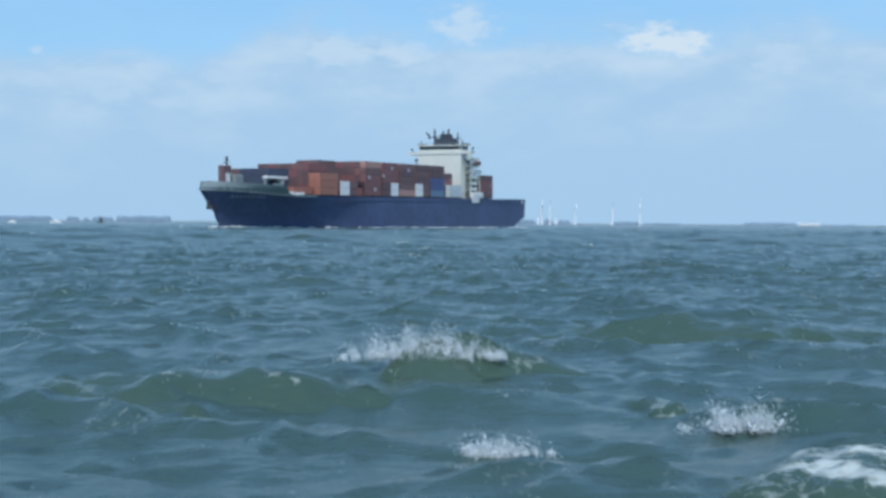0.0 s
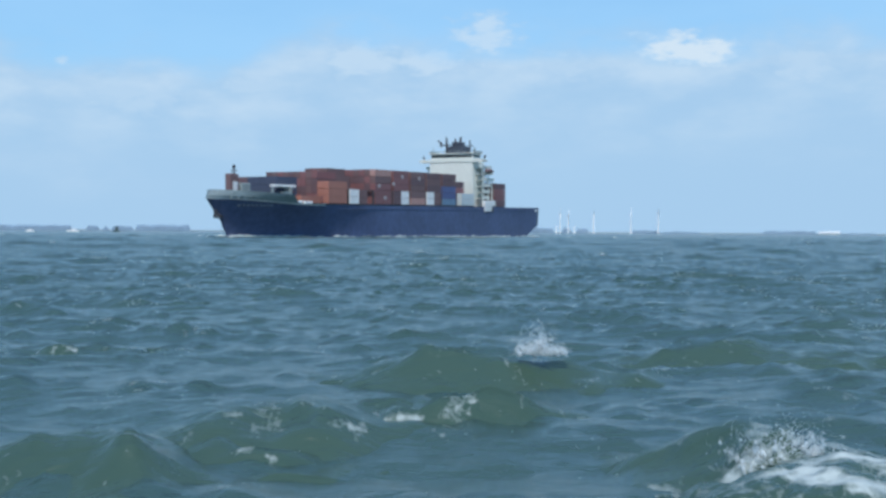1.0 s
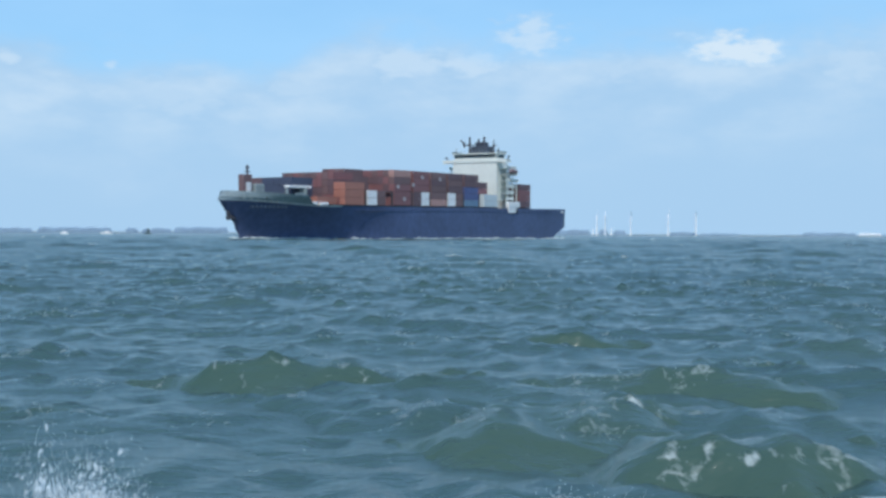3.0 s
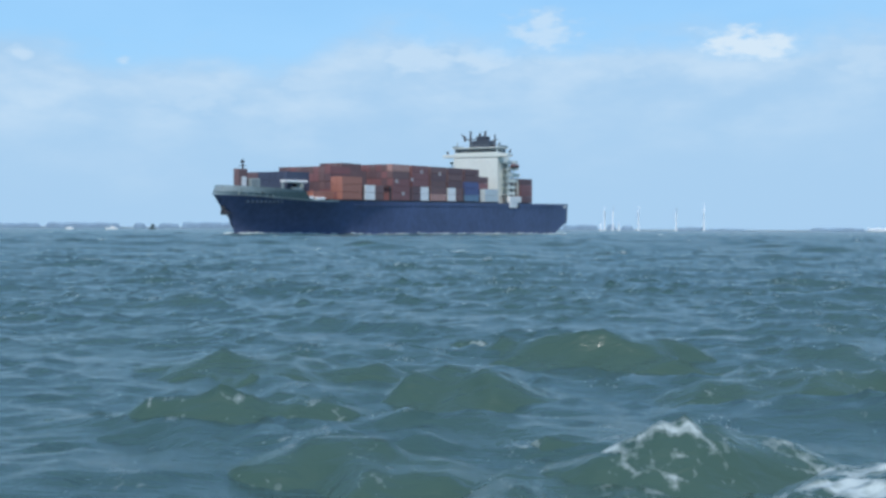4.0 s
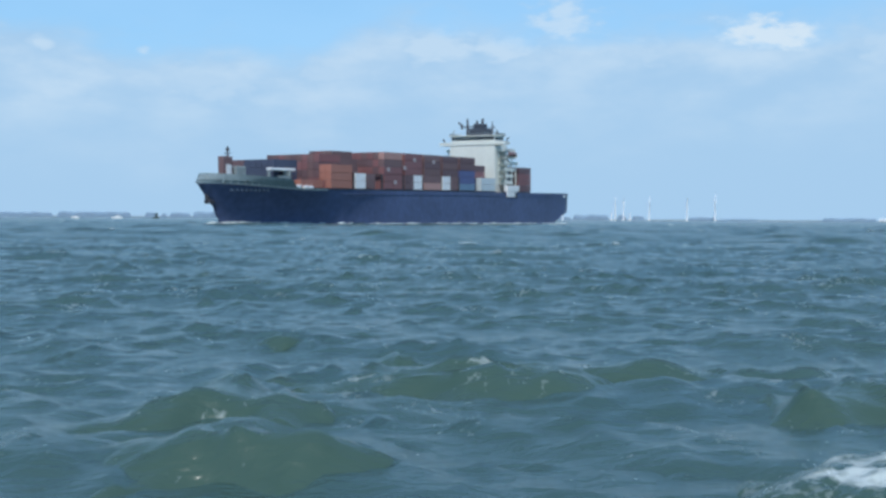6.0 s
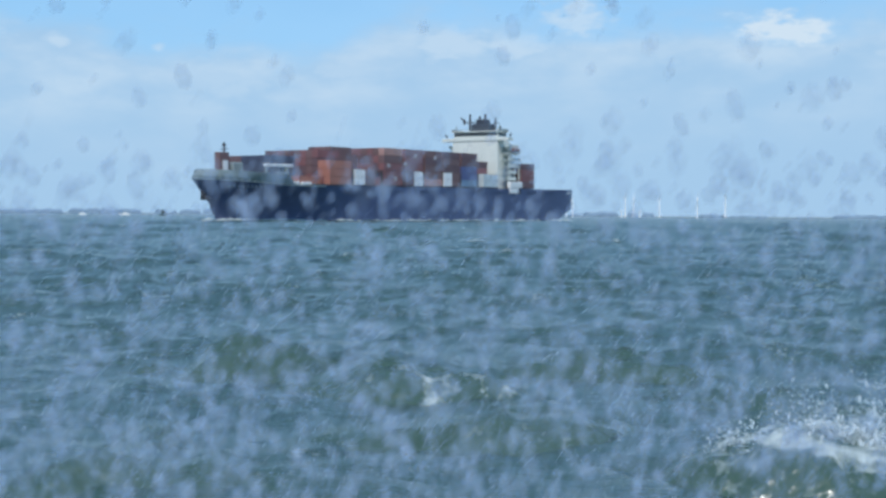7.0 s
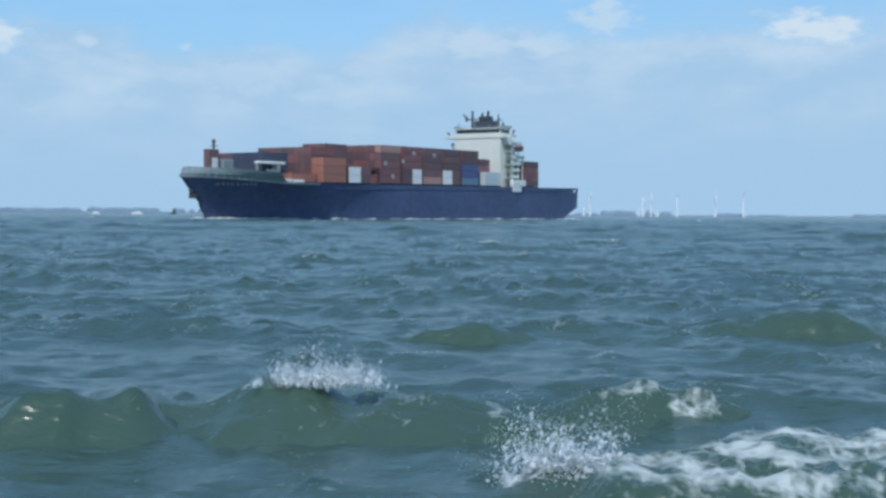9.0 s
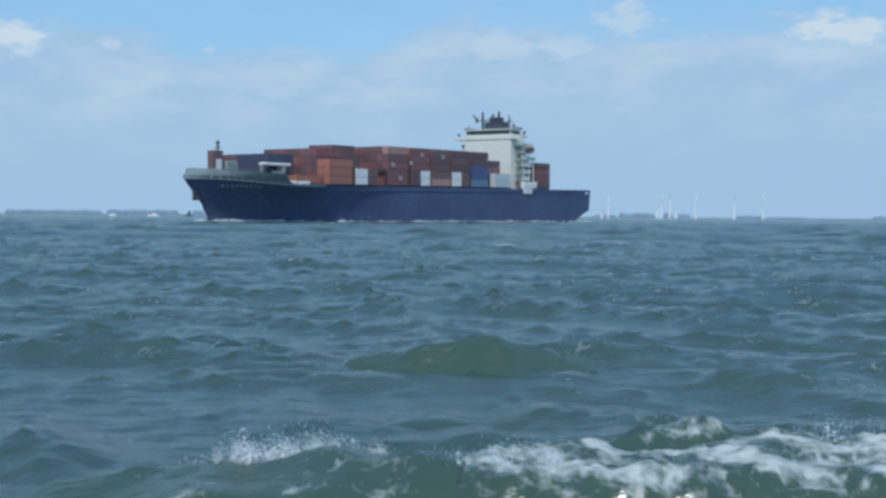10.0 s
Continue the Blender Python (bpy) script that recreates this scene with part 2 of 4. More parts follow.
def grid_mesh(name, gx, gy, z, foam, mat, closed=False):
    rows, cols = gx.shape
    co = np.stack([gx, gy, z], -1).reshape(-1, 3).astype(np.float32)
    i = np.arange(rows * cols).reshape(rows, cols)
    q = np.stack([i[:-1, :-1], i[:-1, 1:], i[1:, 1:], i[1:, :-1]], -1).reshape(-1, 4).astype(np.int32)
    me = bpy.data.meshes.new(name)
    me.vertices.add(len(co))
    me.vertices.foreach_set("co", co.ravel())
    me.loops.add(q.size)
    me.loops.foreach_set("vertex_index", q.ravel())
    me.polygons.add(len(q))
    me.polygons.foreach_set("loop_start", np.arange(0, q.size, 4, dtype=np.int32))
    me.polygons.foreach_set("use_smooth", np.ones(len(q), dtype=bool))
    at = me.attributes.new("foam", "FLOAT", "POINT")
    at.data.foreach_set("value", foam.ravel().astype(np.float32))
    me.materials.append(mat)
    me.update(calc_edges=True)
    return me


def graded(start, step, dense_to, grow, end):
    out, s = [start], step
    while out[-1] < end:
        out.append(out[-1] + s)
        if out[-1] > dense_to:
            s *= grow
    return np.array(out)


def wave_sheet(name, seed, heading, longest, shortest, rms, small, mean, foam_at, shift):
    """One rigid sheet of sea that glides along its heading; its rim dips under the still sheet."""
    ys = np.concatenate([np.linspace(-60.0, -2.2, 80), graded(-2.0, 0.152, 44.0, 1.0095, 168.0)])
    half = graded(0.0, 0.166, 11.0, 1.021, 92.0)
    xs = np.concatenate([-half[:0:-1], half]) + shift
    gx, gy = np.meshgrid(xs, ys)
    dx, dy, z = wave_field(gx, gy, seed, heading, 0.42, longest, shortest, 30, rms, 0.95)
    crest = z / rms
    sx, sy, sz = wave_field(gx, gy, seed + 1, heading, 0.75, 1.1, 0.26, 40, small, 0.8)
    fade = smooth01((170 - gy) / 60) * smooth01((gy + 60) / 20) * smooth01((92 - np.abs(gx - shift)) / 20)
    blot = patches(gx * 0.55, gy, seed + 2, 2.6)
    foam = smooth01((crest - foam_at) / 1.1) * smooth01((blot - 0.64) / 0.30)
    streak = 0.17 * smooth01((patches(gx * 1.0, gy * 0.45, seed + 3, 1.4) - 0.62) / 0.3) * smooth01((crest + 0.2) / 1.5)
    foam = np.maximum(foam * 0.55, streak)
    zz = mean + z + sz * (1 + 0.25 * np.clip(crest, -1, 2)) - 1.6 * (1 - fade)
    # broken crests are ragged
    zz += foam * 0.08 * np.random.RandomState(seed + 4).uniform(0, 1, z.shape)
    ob = new(name, grid_mesh(name, gx + dx + sx, gy + dy + sy, zz, foam, WATER))
    return ob


# still sheet: deep under the moving waves, its own waves beyond them, out to the horizon
fan = np.radians(np.concatenate([np.linspace(-180, -34, 30)[:-1], np.linspace(-34, 34, 420), np.linspace(34, 180, 30)[1:]]))
reach = np.concatenate([[0.5, 20, 50], np.exp(np.linspace(np.log(75), np.log(900), 300)), np.exp(np.linspace(np.log(930), np.log(4900), 40))])
fa, fr = np.meshgrid(fan, reach)
fx, fy = fr * np.sin(fa), fr * np.cos(fa)
f_dx, f_dy, f_z = wave_field(fx, fy, 71, radians(-97), 0.5, 9.5, 2.2, 40, 0.11, 0.9)
f_on = smooth01((fr - 70) / 60) * (1 - 0.8 * smooth01((fr - 350) / 500))
f_blot = patches(fx, fy, 73, 9.0)
f_foam = 0.5 * smooth01((f_z / 0.11 - 2.5) / 0.9) * smooth01((f_blot - 0.84) / 0.22) * smooth01((2200 - fr) / 1500)
water = new("water", grid_mesh("water", fx + f_dx * f_on, fy + f_dy * f_on, -0.85 * (1 - smooth01((fr - 80) / 60)) + f_z * f_on, f_foam, WATER_FAR))
tagged(water, "grey-green choppy estuary water with small whitecaps", "water", kind="structure")

HEAD_A, HEAD_B = radians(-94), radians(-118)
waves_a = wave_sheet("wave_water", 11, HEAD_A, 8.6, 2.4, 0.088, 0.016, -0.08, 3.2, 1.0)
waves_b = wave_sheet("wave_water", 37, HEAD_B, 4.6, 1.3, 0.058, 0.016, -0.06, 3.35, 6.0)
tagged(waves_a, "steep green wind waves with breaking white crests", "water", kind="stuff")
tagged(waves_b, "short cross chop with lacy foam streaks", "water", kind="stuff")


def breaker(seed, half, height, foam_top):
    """One short-crested wave: steep face towards the shore, long back, ends running out under the chop."""
    half = max(half, 0.72)
    gx, gy = np.meshgrid(np.linspace(-4.2, 4.2, 104) * half, np.linspace(-3.2, 5.6, 64))
    bend = 0.5 * (patches(gx, gx * 0, seed, half * 2.8) - 0.5)
    tall = 0.70 * np.exp(-(np.abs(gx) / (half * 1.7)) ** 2.2) + 0.30 * np.exp(-(np.abs(gx) / (half * 2.8)) ** 2.0)
    tall = tall * (0.86 + 0.20 * patches(gx, gx * 0, seed + 1, half * 1.2))
    u = gy - bend
    across = np.where(u < 0, np.exp(-np.abs(u / 0.85) ** 1.3), np.exp(-np.abs(u / 1.7) ** 1.3))
    mx, my, mz = wave_field(gx, gy, seed + 5, HEAD_A, 0.7, 3.0, 0.9, 24, 0.050, 0.5)
    sx, sy, sz = wave_field(gx, gy, seed + 2, HEAD_A, 0.8, 1.1, 0.28, 36, 0.025, 0.85)
    sx, sy = sx + mx, sy + my
    lip = smooth01((across * tall - 0.72) / 0.25)
    rim = np.maximum(np.abs(gx) / (4.2 * half), np.where(gy < 0, -gy / 3.2, gy / 5.6))
    z = -0.30 + (height * 0.95 + 0.30) * across * tall + sz + mz + lip * 0.06 * (patches(gx, gy * 0.3, seed + 6, 0.35) - 0.5) - 0.4 * smooth01((rim - 0.55) / 0.45)
    foam = foam_top * smooth01((across * tall - 0.80) / 0.2) * smooth01((patches(gx, gy, seed + 3, 0.7) - 0.35) / 0.4)
    edge_line = np.exp(-((u + 0.10 - 0.12 * (patches(gx, gx * 0, seed + 7, 0.8) - 0.5)) / 0.055) ** 2) * smooth01((tall - 0.55) / 0.2)
    hang = smooth01((patches(gx, gy * 0.35, seed + 8, 0.32) - 0.45) / 0.35) * smooth01((-u) / 0.1) * smooth01((u + 0.7) / 0.5) * smooth01((tall - 0.6) / 0.2)
    torn = np.maximum(edge_line * smooth01((patches(gx, gx * 0, seed + 9, 1.1) - 0.35) / 0.25), 0.55 * hang)
    foam = np.maximum(foam * 0.85, 0.44 * smooth01(foam_top / 0.35) * torn)
    trail = 0.34 * smooth01((u + 0.9) / 0.5) * smooth01((patches(gx, gy * 0.6, seed + 4, 0.9) - 0.55) / 0.4) * smooth01(tall * across * 2)
    foam = np.maximum(foam, trail * min(1.0, foam_top * 2.5))
    ob = new("breaking_wave", grid_mesh("breaking_wave", gx + sx, gy + sy, z, foam, WATER_GREENED))
    return tagged(ob, "steep green wave with a thin translucent crest", "wave", "waves running in", kind="stuff")


# seconds it stands highest; x and y of its crest then; half length; height; foam on the crest
BREAKERS = [
    (0, -2.08, 13.56, 1.13, 0.34, 0.32),
    (0, 1.35, 15.61, 0.99, 0.45, 0.30),
    (0.4, 6.53, 19.93, 1.53, 0.38, 0.10),
    (1.0, 1.57, 15.65, 1.20, 0.45, 0.20),
    (1.0, -0.52, 11.46, 0.80, 0.45, 0.25),
    (1.0, -2.15, 9.54, 0.73, 0.35, 0.10),
    (1.1, 3.43, 8.95, 0.57, 0.40, 0.45),
    (2.0, -4.30, 16.07, 1.07, 0.40, 0.30),
    (2.5, 3.38, 16.57, 1.33, 0.42, 0.20),
    (2.6, 3.01, 10.86, 0.76, 0.42, 0.35),
    (2.0, 0.55, 9.05, 1.15, 0.42, 0.40),
    (4.1, 2.90, 18.09, 1.15, 0.42, 0.08),
    (4.5, 0.64, 12.07, 0.60, 0.42, 0.06),
    (4.5, -2.37, 14.74, 1.03, 0.36, 0.05),
    (4.5, -0.56, 7.69, 0.62, 0.26, 0.12),
    (4.05, 2.3, 9.15, 0.85, 0.42, 0.32),
    (4.0, 4.9, 14.2, 1.0, 0.45, 0.15),
    (5.4, 0.98, 16.11, 1.83, 0.42, 0.25),
    (5.5, -1.46, 11.46, 0.60, 0.38, 0.05),
    (5.6, 4.87, 13.74, 0.73, 0.35, 0.08),
    (7.4, -0.50, 11.98, 0.68, 0.40, 0.05),
    (7.4, 2.03, 13.77, 0.64, 0.40, 0.06),
    (7.3, -2.46, 14.74, 0.74, 0.38, 0.05),
    (7.95, -0.31, 10.27, 0.93, 0.46, 0.40),
    (9.0, -1.48, 10.97, 1.03, 0.48, 0.15),
    (9.0, -3.55, 10.29, 0.58, 0.42, 0.08),
    (9.1, 6.02, 20.01, 1.14, 0.42, 0.10),
    (9.75, -0.91, 8.71, 1.10, 0.46, 0.30),
    (9.95, 0.03, 16.20, 0.97, 0.38, 0.06),
    (10.0, 1.86, 9.09, 0.97, 0.38, 0.45),
    (3.3, -1.54, 14.39, 1.06, 0.40, 0.20),
    (3.2, 1.46, 10.71, 0.86, 0.40, 0.20),
    (6.3, 0.88, 12.49, 1.00, 0.40, 0.20),
    (6.4, -2.30, 10.38, 0.69, 0.40, 0.15),
]
breakers = [(breaker(600 + 10 * i, half, h, fo), (tt, x, y)) for i, (tt, x, y, half, h, fo) in enumerate(BREAKERS)]


# ---- far shore ----
def shore(name, az0, az1, dist, height, step, seed, mat, jag, label, category):
    """A long low strip of land or wood along an arc round the eye, with an uneven top and real depth."""
    rng = np.random.RandomState(seed)
    n = max(4, int(abs(az1 - az0) / step))
    verts, faces = [], []
    h = height
    for i in range(n + 1):
        a = radians(az0 + (az1 - az0) * i / n)
        h = height * (1 + jag * (0.6 * math.sin(i * 0.37 + seed) * math.sin(i * 0.11) + rng.uniform(-0.35, 0.35)))
        end = min(1, 0.35 + 0.4 * min(i, n - i))
        for r, z in ((dist, -2), (dist + 1, h * 0.7 * end), (dist + 25, h * end), (dist + 90, h * 0.9 * end), (dist + 110, -2)):
            verts.append((r * math.sin(a), r * math.cos(a), z))
    for i in range(n):
        for k in range(4):
            a = i * 5 + k
            faces.append((a, a + 5, a + 6, a + 1))
    faces += [(0, 1, 2, 3, 4), tuple(n * 5 + k for k in (4, 3, 2, 1, 0))]
    ob = new(name, mesh_of(name, verts, faces, mat))
    return tagged(ob, label, category, kind="structure" if category == "land" else "stuff")


shore("shore", -40, 40, 4050, 5.0, 0.25, 3, HAZED_LAND, 0.25, "low far shore of sand and grass, with distance haze in its colour", "land")
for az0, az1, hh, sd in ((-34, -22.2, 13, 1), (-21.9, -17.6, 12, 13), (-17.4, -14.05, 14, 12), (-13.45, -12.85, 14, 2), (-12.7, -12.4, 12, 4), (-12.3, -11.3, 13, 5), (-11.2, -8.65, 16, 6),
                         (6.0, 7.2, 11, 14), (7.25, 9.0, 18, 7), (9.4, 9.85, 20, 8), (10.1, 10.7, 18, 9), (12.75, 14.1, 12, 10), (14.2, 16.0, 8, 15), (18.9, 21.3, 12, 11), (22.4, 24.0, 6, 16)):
    shore("far_wood", az0, az1, 3000 if az0 < 0 else 3900, hh, 0.05, sd, HAZED_TREES, 0.16, "line of far trees on the shore, blued by haze put into its colour", "trees")


def wind_turbine(az, dist, tower_h, blade, turned):
    base = new("wind_turbine")
    a = radians(az)
    base.matrix_world = pose(dist * math.sin(a), dist * math.cos(a), 2.0, 0, 0, -az)
    tagged(base, "tall white wind turbine turned edge-on, on the far shore", "wind turbine", "wind turbines on the far shore")
    part("tower", rods(((0, 0, -3), (0, 0, tower_h), 3.1, 2.2, 16)), TOWER, base)
    part("nacelle", boxes((-3.6, 2.5, -1.7, 1.7, tower_h - 1.4, tower_h + 1.8), bevel=0.5), TOWER, base)
    rotor = part("rotor", rods(((-0.6, 0, 0), (1.4, 0, 0), 1.7, 0.6, 12)), TOWER, base)
    for k in range(3):
        an = radians(120 * k)
        part("blade", rods(((0, 0, 0), (0.0, math.sin(an) * blade, math.cos(an) * blade), 1.5, 0.5, 6)), TOWER, rotor)
    return rotor, tower_h, turned


rotors = [wind_turbine(az, 3850, th, bl, tu) for az, th, bl, tu in (
    (6.76, 58, 22, 10), (6.46, 18, 9, 50), (9.30, 60, 22, 80), (9.70, 58, 22, 30), (10.93, 58, 22, 100), (12.72, 62, 22, 60), (14.02, 66, 24, 0), (9.12, 18, 9, 20), (10.0, 18, 9, 70))]


def shore_shed(az, dist, length):
    """A long low white shed with a shallow roof and a row of dark doors."""
    shed = new("shed")
    a = radians(az)
    shed.matrix_world = pose(dist * math.sin(a), dist * math.cos(a), 4.0, 0, 0, -az)
    tagged(shed, "long low white shed on the hazy far shore", "building")
    part("wall", boxes((-length / 2, length / 2, -8, 8, -1, 6.5)), TOWER, shed)
    bm = boxes((-length / 2 - 0.6, length / 2 + 0.6, -8.6, 8.6, 6.5, 8.4))
    for v in bm.verts:
        if v.co.z > 7.5:
            v.co.y *= 0.2
    part("roof", bm, TOWER, shed)
    for k in range(5):
        x0 = -length / 2 + 6 + k * (length - 16) / 4
        part("door", boxes((x0, x0 + 3.6, -8.15, -7.9, 0, 4.0)), GREY_STEEL, shed, "grey roller door")
    return shed


shore_shed(21.9, 4020, 66)


# ---- container ship ----
HEADING = 238.77
SHIP_AT, SHIP_SPEED, TRIM = (59.9, 574.7), 6.366, 0.89
ship = new("container_ship")
tagged(ship, "loaded navy blue container ship with cream deckhouse under way", "ship")
LOA, HALF, DECK_Z = 245.0, 16.1, 14.6


def deck_half(x):
    if x > 196:
        return max(0.0, HALF * (1 - ((x - 196) / 49.0) ** 2.3))
    if x < 25:
        return 14.5 + 1.6 * math.sin(x / 25 * math.pi / 2)
    return HALF


def water_half(x):
    if x > 150:
        return max(0.0, HALF * (1 - ((x - 150) / 86.0) ** 1.9))
    if x < 60:
        return HALF * (0.86 + 0.14 * math.sin(x / 60 * math.pi / 2))
    return HALF


def gunwale(x):
    return DECK_Z + (2.0 * smooth_step((x - 205) / 40) if x > 205 else 0)


def smooth_step(v):
    v = min(1, max(0, v))
    return v * v * (3 - 2 * v)


def hull_half(x, u):
    """Half breadth at fraction u of the height: 0 at the keel line, 1 at the deck."""
    d, w = deck_half(x), water_half(x)
    return w + (d - w) * max(0, u) ** 1.7


def keel(x):
    return -6.0 if x > 34 else 5.6 - 11.6 * min(1, x / 34) ** 1.15


def stem_x(z):
    """The raked stem, which falls back again above the gunwale."""
    if z > 17.2:
        return 244.6 - 1.4 * (z - 17.2)
    return 234.2 + 10.5 * max(0, (z - 3.7) / 13.3) ** 1.5 if z > 3.7 else 234.2


def hull_shell(z_of_low, z_of_high, levels, x_from=0.0):
    """Both sides of the hull between two height lines, closed at the stem and transom."""
    bm = bmesh.new()
    stations = list(np.linspace(x_from, 40, 10 if x_from < 20 else 2)) + list(np.linspace(52, 190, 10)) + list(np.linspace(196, 245, 26))
    stations = [x for x in stations if x >= x_from]
    rings = {1: [], -1: []}
    for side in (1, -1):
        for x in stations:
            col = []
            for k in range(levels + 1):
                lo, hi = z_of_low(x), z_of_high(x)
                z = lo + (hi - lo) * k / levels
                sx = min(x, stem_x(z))
                full = (z + 1.0) / (gunwale(x) + 1.0)
                h = hull_half(min(245, sx + (245 - stem_x(z)) * smooth_step((sx - 150) / 90) * 0.55), full) if sx < stem_x(z) - 0.01 else 0.0
                col.append(bm.verts.new((sx, side * max(h, 0.02), z)))
            rings[side].append(col)
    for side in (1, -1):
        for a, b in zip(rings[side][:-1], rings[side][1:]):
            for k in range(levels):
                bm.faces.new((a[k], b[k], b[k + 1], a[k + 1]))
    for k in range(levels):          # transom
        bm.faces.new((rings[1][0][k], rings[1][0][k + 1], rings[-1][0][k + 1], rings[-1][0][k]))
    bmesh.ops.remove_doubles(bm, verts=bm.verts, dist=0.05)
    return bm


hull = part("hull", hull_shell(keel, gunwale, 12), HULL, ship, "navy blue painted steel hull", smooth=True)
# forecastle bulwark: pale grey-green plating above the blue
part("bulwark", hull_shell(lambda x: gunwale(x) + 0.02, lambda x: gunwale(x) + 0.2 + 2.7 * smooth_step((x - 212) / 6), 3, 206.0), BULWARK, ship, "pale grey-green forecastle bulwark")
# pale fender rail along the foot of the bulwark, ribs that stiffen it
bm = hull_shell(lambda x: gunwale(x) - 0.30, lambda x: gunwale(x) + 0.28, 1, 198.0)
for v in bm.verts:
    v.co.y += math.copysign(0.16, v.co.y)
    v.co.x += 0.12
part("fender_rail", bm, RAIL_PALE, ship, "pale weathered fender rail round the bow")
for k in range(12):
    x0 = 214.5 + k * 2.1
    for side in (1, -1):
        d = deck_half(x0) - 0.25
        part("bulwark_rib", boxes((x0, x0 + 0.28, side * d - 0.25, side * d + 0.45, gunwale(x0), gunwale(x0) + 2.75)), GREY_STEEL, ship)
for k, x0 in enumerate((217.2, 223.6, 229.8)):
    d = deck_half(x0)
    part("fairlead", boxes((x0, x0 + 1.6, d - 0.6, d + 0.10, gunwale(x0) + 0.9, gunwale(x0) + 1.7), bevel=0.15), DARK, ship, "dark mooring opening in the bulwark")
part("mooring_winch", boxes((203.6, 208.6, 13.2, 14.4, 14.9, 15.9), (209.4, 212.4, 12.8, 14.0, 14.9, 16.1), bevel=0.15), WHITE, ship, "white covered mooring winch on the deck edge")
# decks
bm = bmesh.new()
edge = [x for x in np.linspace(0.2, 243, 70)]
left = [bm.verts.new((x, deck_half(x) - 0.1 if x < 243 else 0.3, gunwale(x) - 0.25)) for x in edge]
right = [bm.verts.new((x, -(deck_half(x) - 0.1) if x < 243 else -0.3, gunwale(x) - 0.25)) for x in edge]
for i in range(len(edge) - 1):
    bm.faces.new((left[i], left[i + 1], right[i + 1], right[i]))
part("deck", bm, DECK, ship, "rust-red steel deck")
part("rubbing_strake", boxes((24, 190, 16.05, 16.3, 13.2, 13.5), (24, 190, -16.3, -16.05, 13.2, 13.5)), HULL, ship)
# stern rail and mooring openings
part("fairlead", boxes((3.2, 6.8, 14.75, 15.0, 12.7, 13.7), bevel=0.1), WHITE, ship, "white-edged mooring opening")
part("fairlead", boxes((0.0, 0.14, -3.0, 3.0, 12.7, 13.7)), WHITE, ship)
# anchor in its bolster
part("anchor", boxes((237.6, 240.4, -0.6, 0.6, 11.0, 13.2), (236.8, 239.9, -1.2, 1.2, 10.0, 11.3), bevel=0.35), DARK, ship, "dark anchor stowed at the stem")
# the name on the bow, unreadable
for k in range(9):
    x0 = 222.6 + k * 1.35
    half0 = hull_half(min(245, x0 + (245 - stem_x(14.3)) * smooth_step((x0 - 150) / 90) * 0.55), 15.3 / (gunwale(x0) + 1))
    part("name_bar", boxes((x0, x0 + 0.95, half0 - 0.9, half0 + 0.22, 13.9, 14.8)), NAME_GREY, ship)

# containers: bays from aft to forward
BOX_L, BOX_W, BOX_H, BASE = 12.19, 2.438, 2.68, 15.2


def container_mesh(colour, length):
    """Corner posts and rails stand proud of the side, end and roof panels."""
    bm = bmesh.new()
    l, w, h, p = length, BOX_W, BOX_H - 0.03, 0.10
    box(bm, p * 0.6, l - p * 0.6, p * 0.6, w - p * 0.6, 0.05, h - p * 0.4)
    for x in (0, l - p * 1.6):
        for y in (0, w - p * 1.6):
            box(bm, x, x + p * 1.6, y, y + p * 1.6, 0, h)
    me = bpy.data.meshes.new("container")
    bm.to_mesh(me)
    bm.free()
    me.materials.append(BOX_PAINT[colour])
    return me


BOX_MESH = {(c, ln): container_mesh(c, ln) for c in BOX_PAINT for ln in (BOX_L, 6.06)}
rest = {c: [] for c in BOX_PAINT}          # boxes deep in the stacks


def container(x, row, tier, colour, single=True, length=BOX_L):
    y = row * 2.5 - BOX_W / 2
    z = BASE + tier * BOX_H + (0.95 if 183 < x < 197 and row < 5 else 1.2 if x == 205.2 else 0)
    if not single:
        rest[colour].append((x, x + length, y, y + BOX_W, z, z + BOX_H - 0.03))
        return
    ob = new("container", BOX_MESH[(colour, length)])
    ob.parent = ship
    ob.location = (x, y, z)


pick = random.Random(5)


def some_red():
    return pick.choice(("red", "red", "brown", "brown", "brown", "maroon", "maroon", "red"))


# x of the aft end; tiers on the port rows; tiers inboard; rows from starboard to port (outer row is 6); port colours by tier
BAYS = [
    (39.0, 4, 4, -5, 5, {5: ("maroon", "red", "red", "maroon")}, False),
    (78.2, 2, 4, -6, 6, {6: ("grey", "grey"), 5: ("grey", "grey")}, False),
    (96.0, 5, 5, -6, 6, {6: ("teal", "blue", "blue", "maroon", "maroon")}, False),
    (110.0, 5, 5, -6, 6, {6: (("brown", "white"), ("brown", "white"), "maroon", "brown", "maroon")}, False),
    (123.7, 5, 5, -6, 6, {6: ("beige", "brown", "brown", "maroon", "brown")}, False),
    (137.6, 5, 5, -6, 6, {6: (("white", "maroon"), ("white", "maroon"), "red", "red", "red")}, False),
    (151.6, 5, 5, -6, 6, {6: (("red", "red"), "red", "red", "brown", "beige")}, True),
    (169.6, 2, 2, -6, 6, {6: (("brown", "white"), ("brown", "white"))}, True),
    (184.0, 3, 4, -4, 6, {6: ("orange", "orange", "orange"), 5: ("red", "orange", "orange")}, True),
]
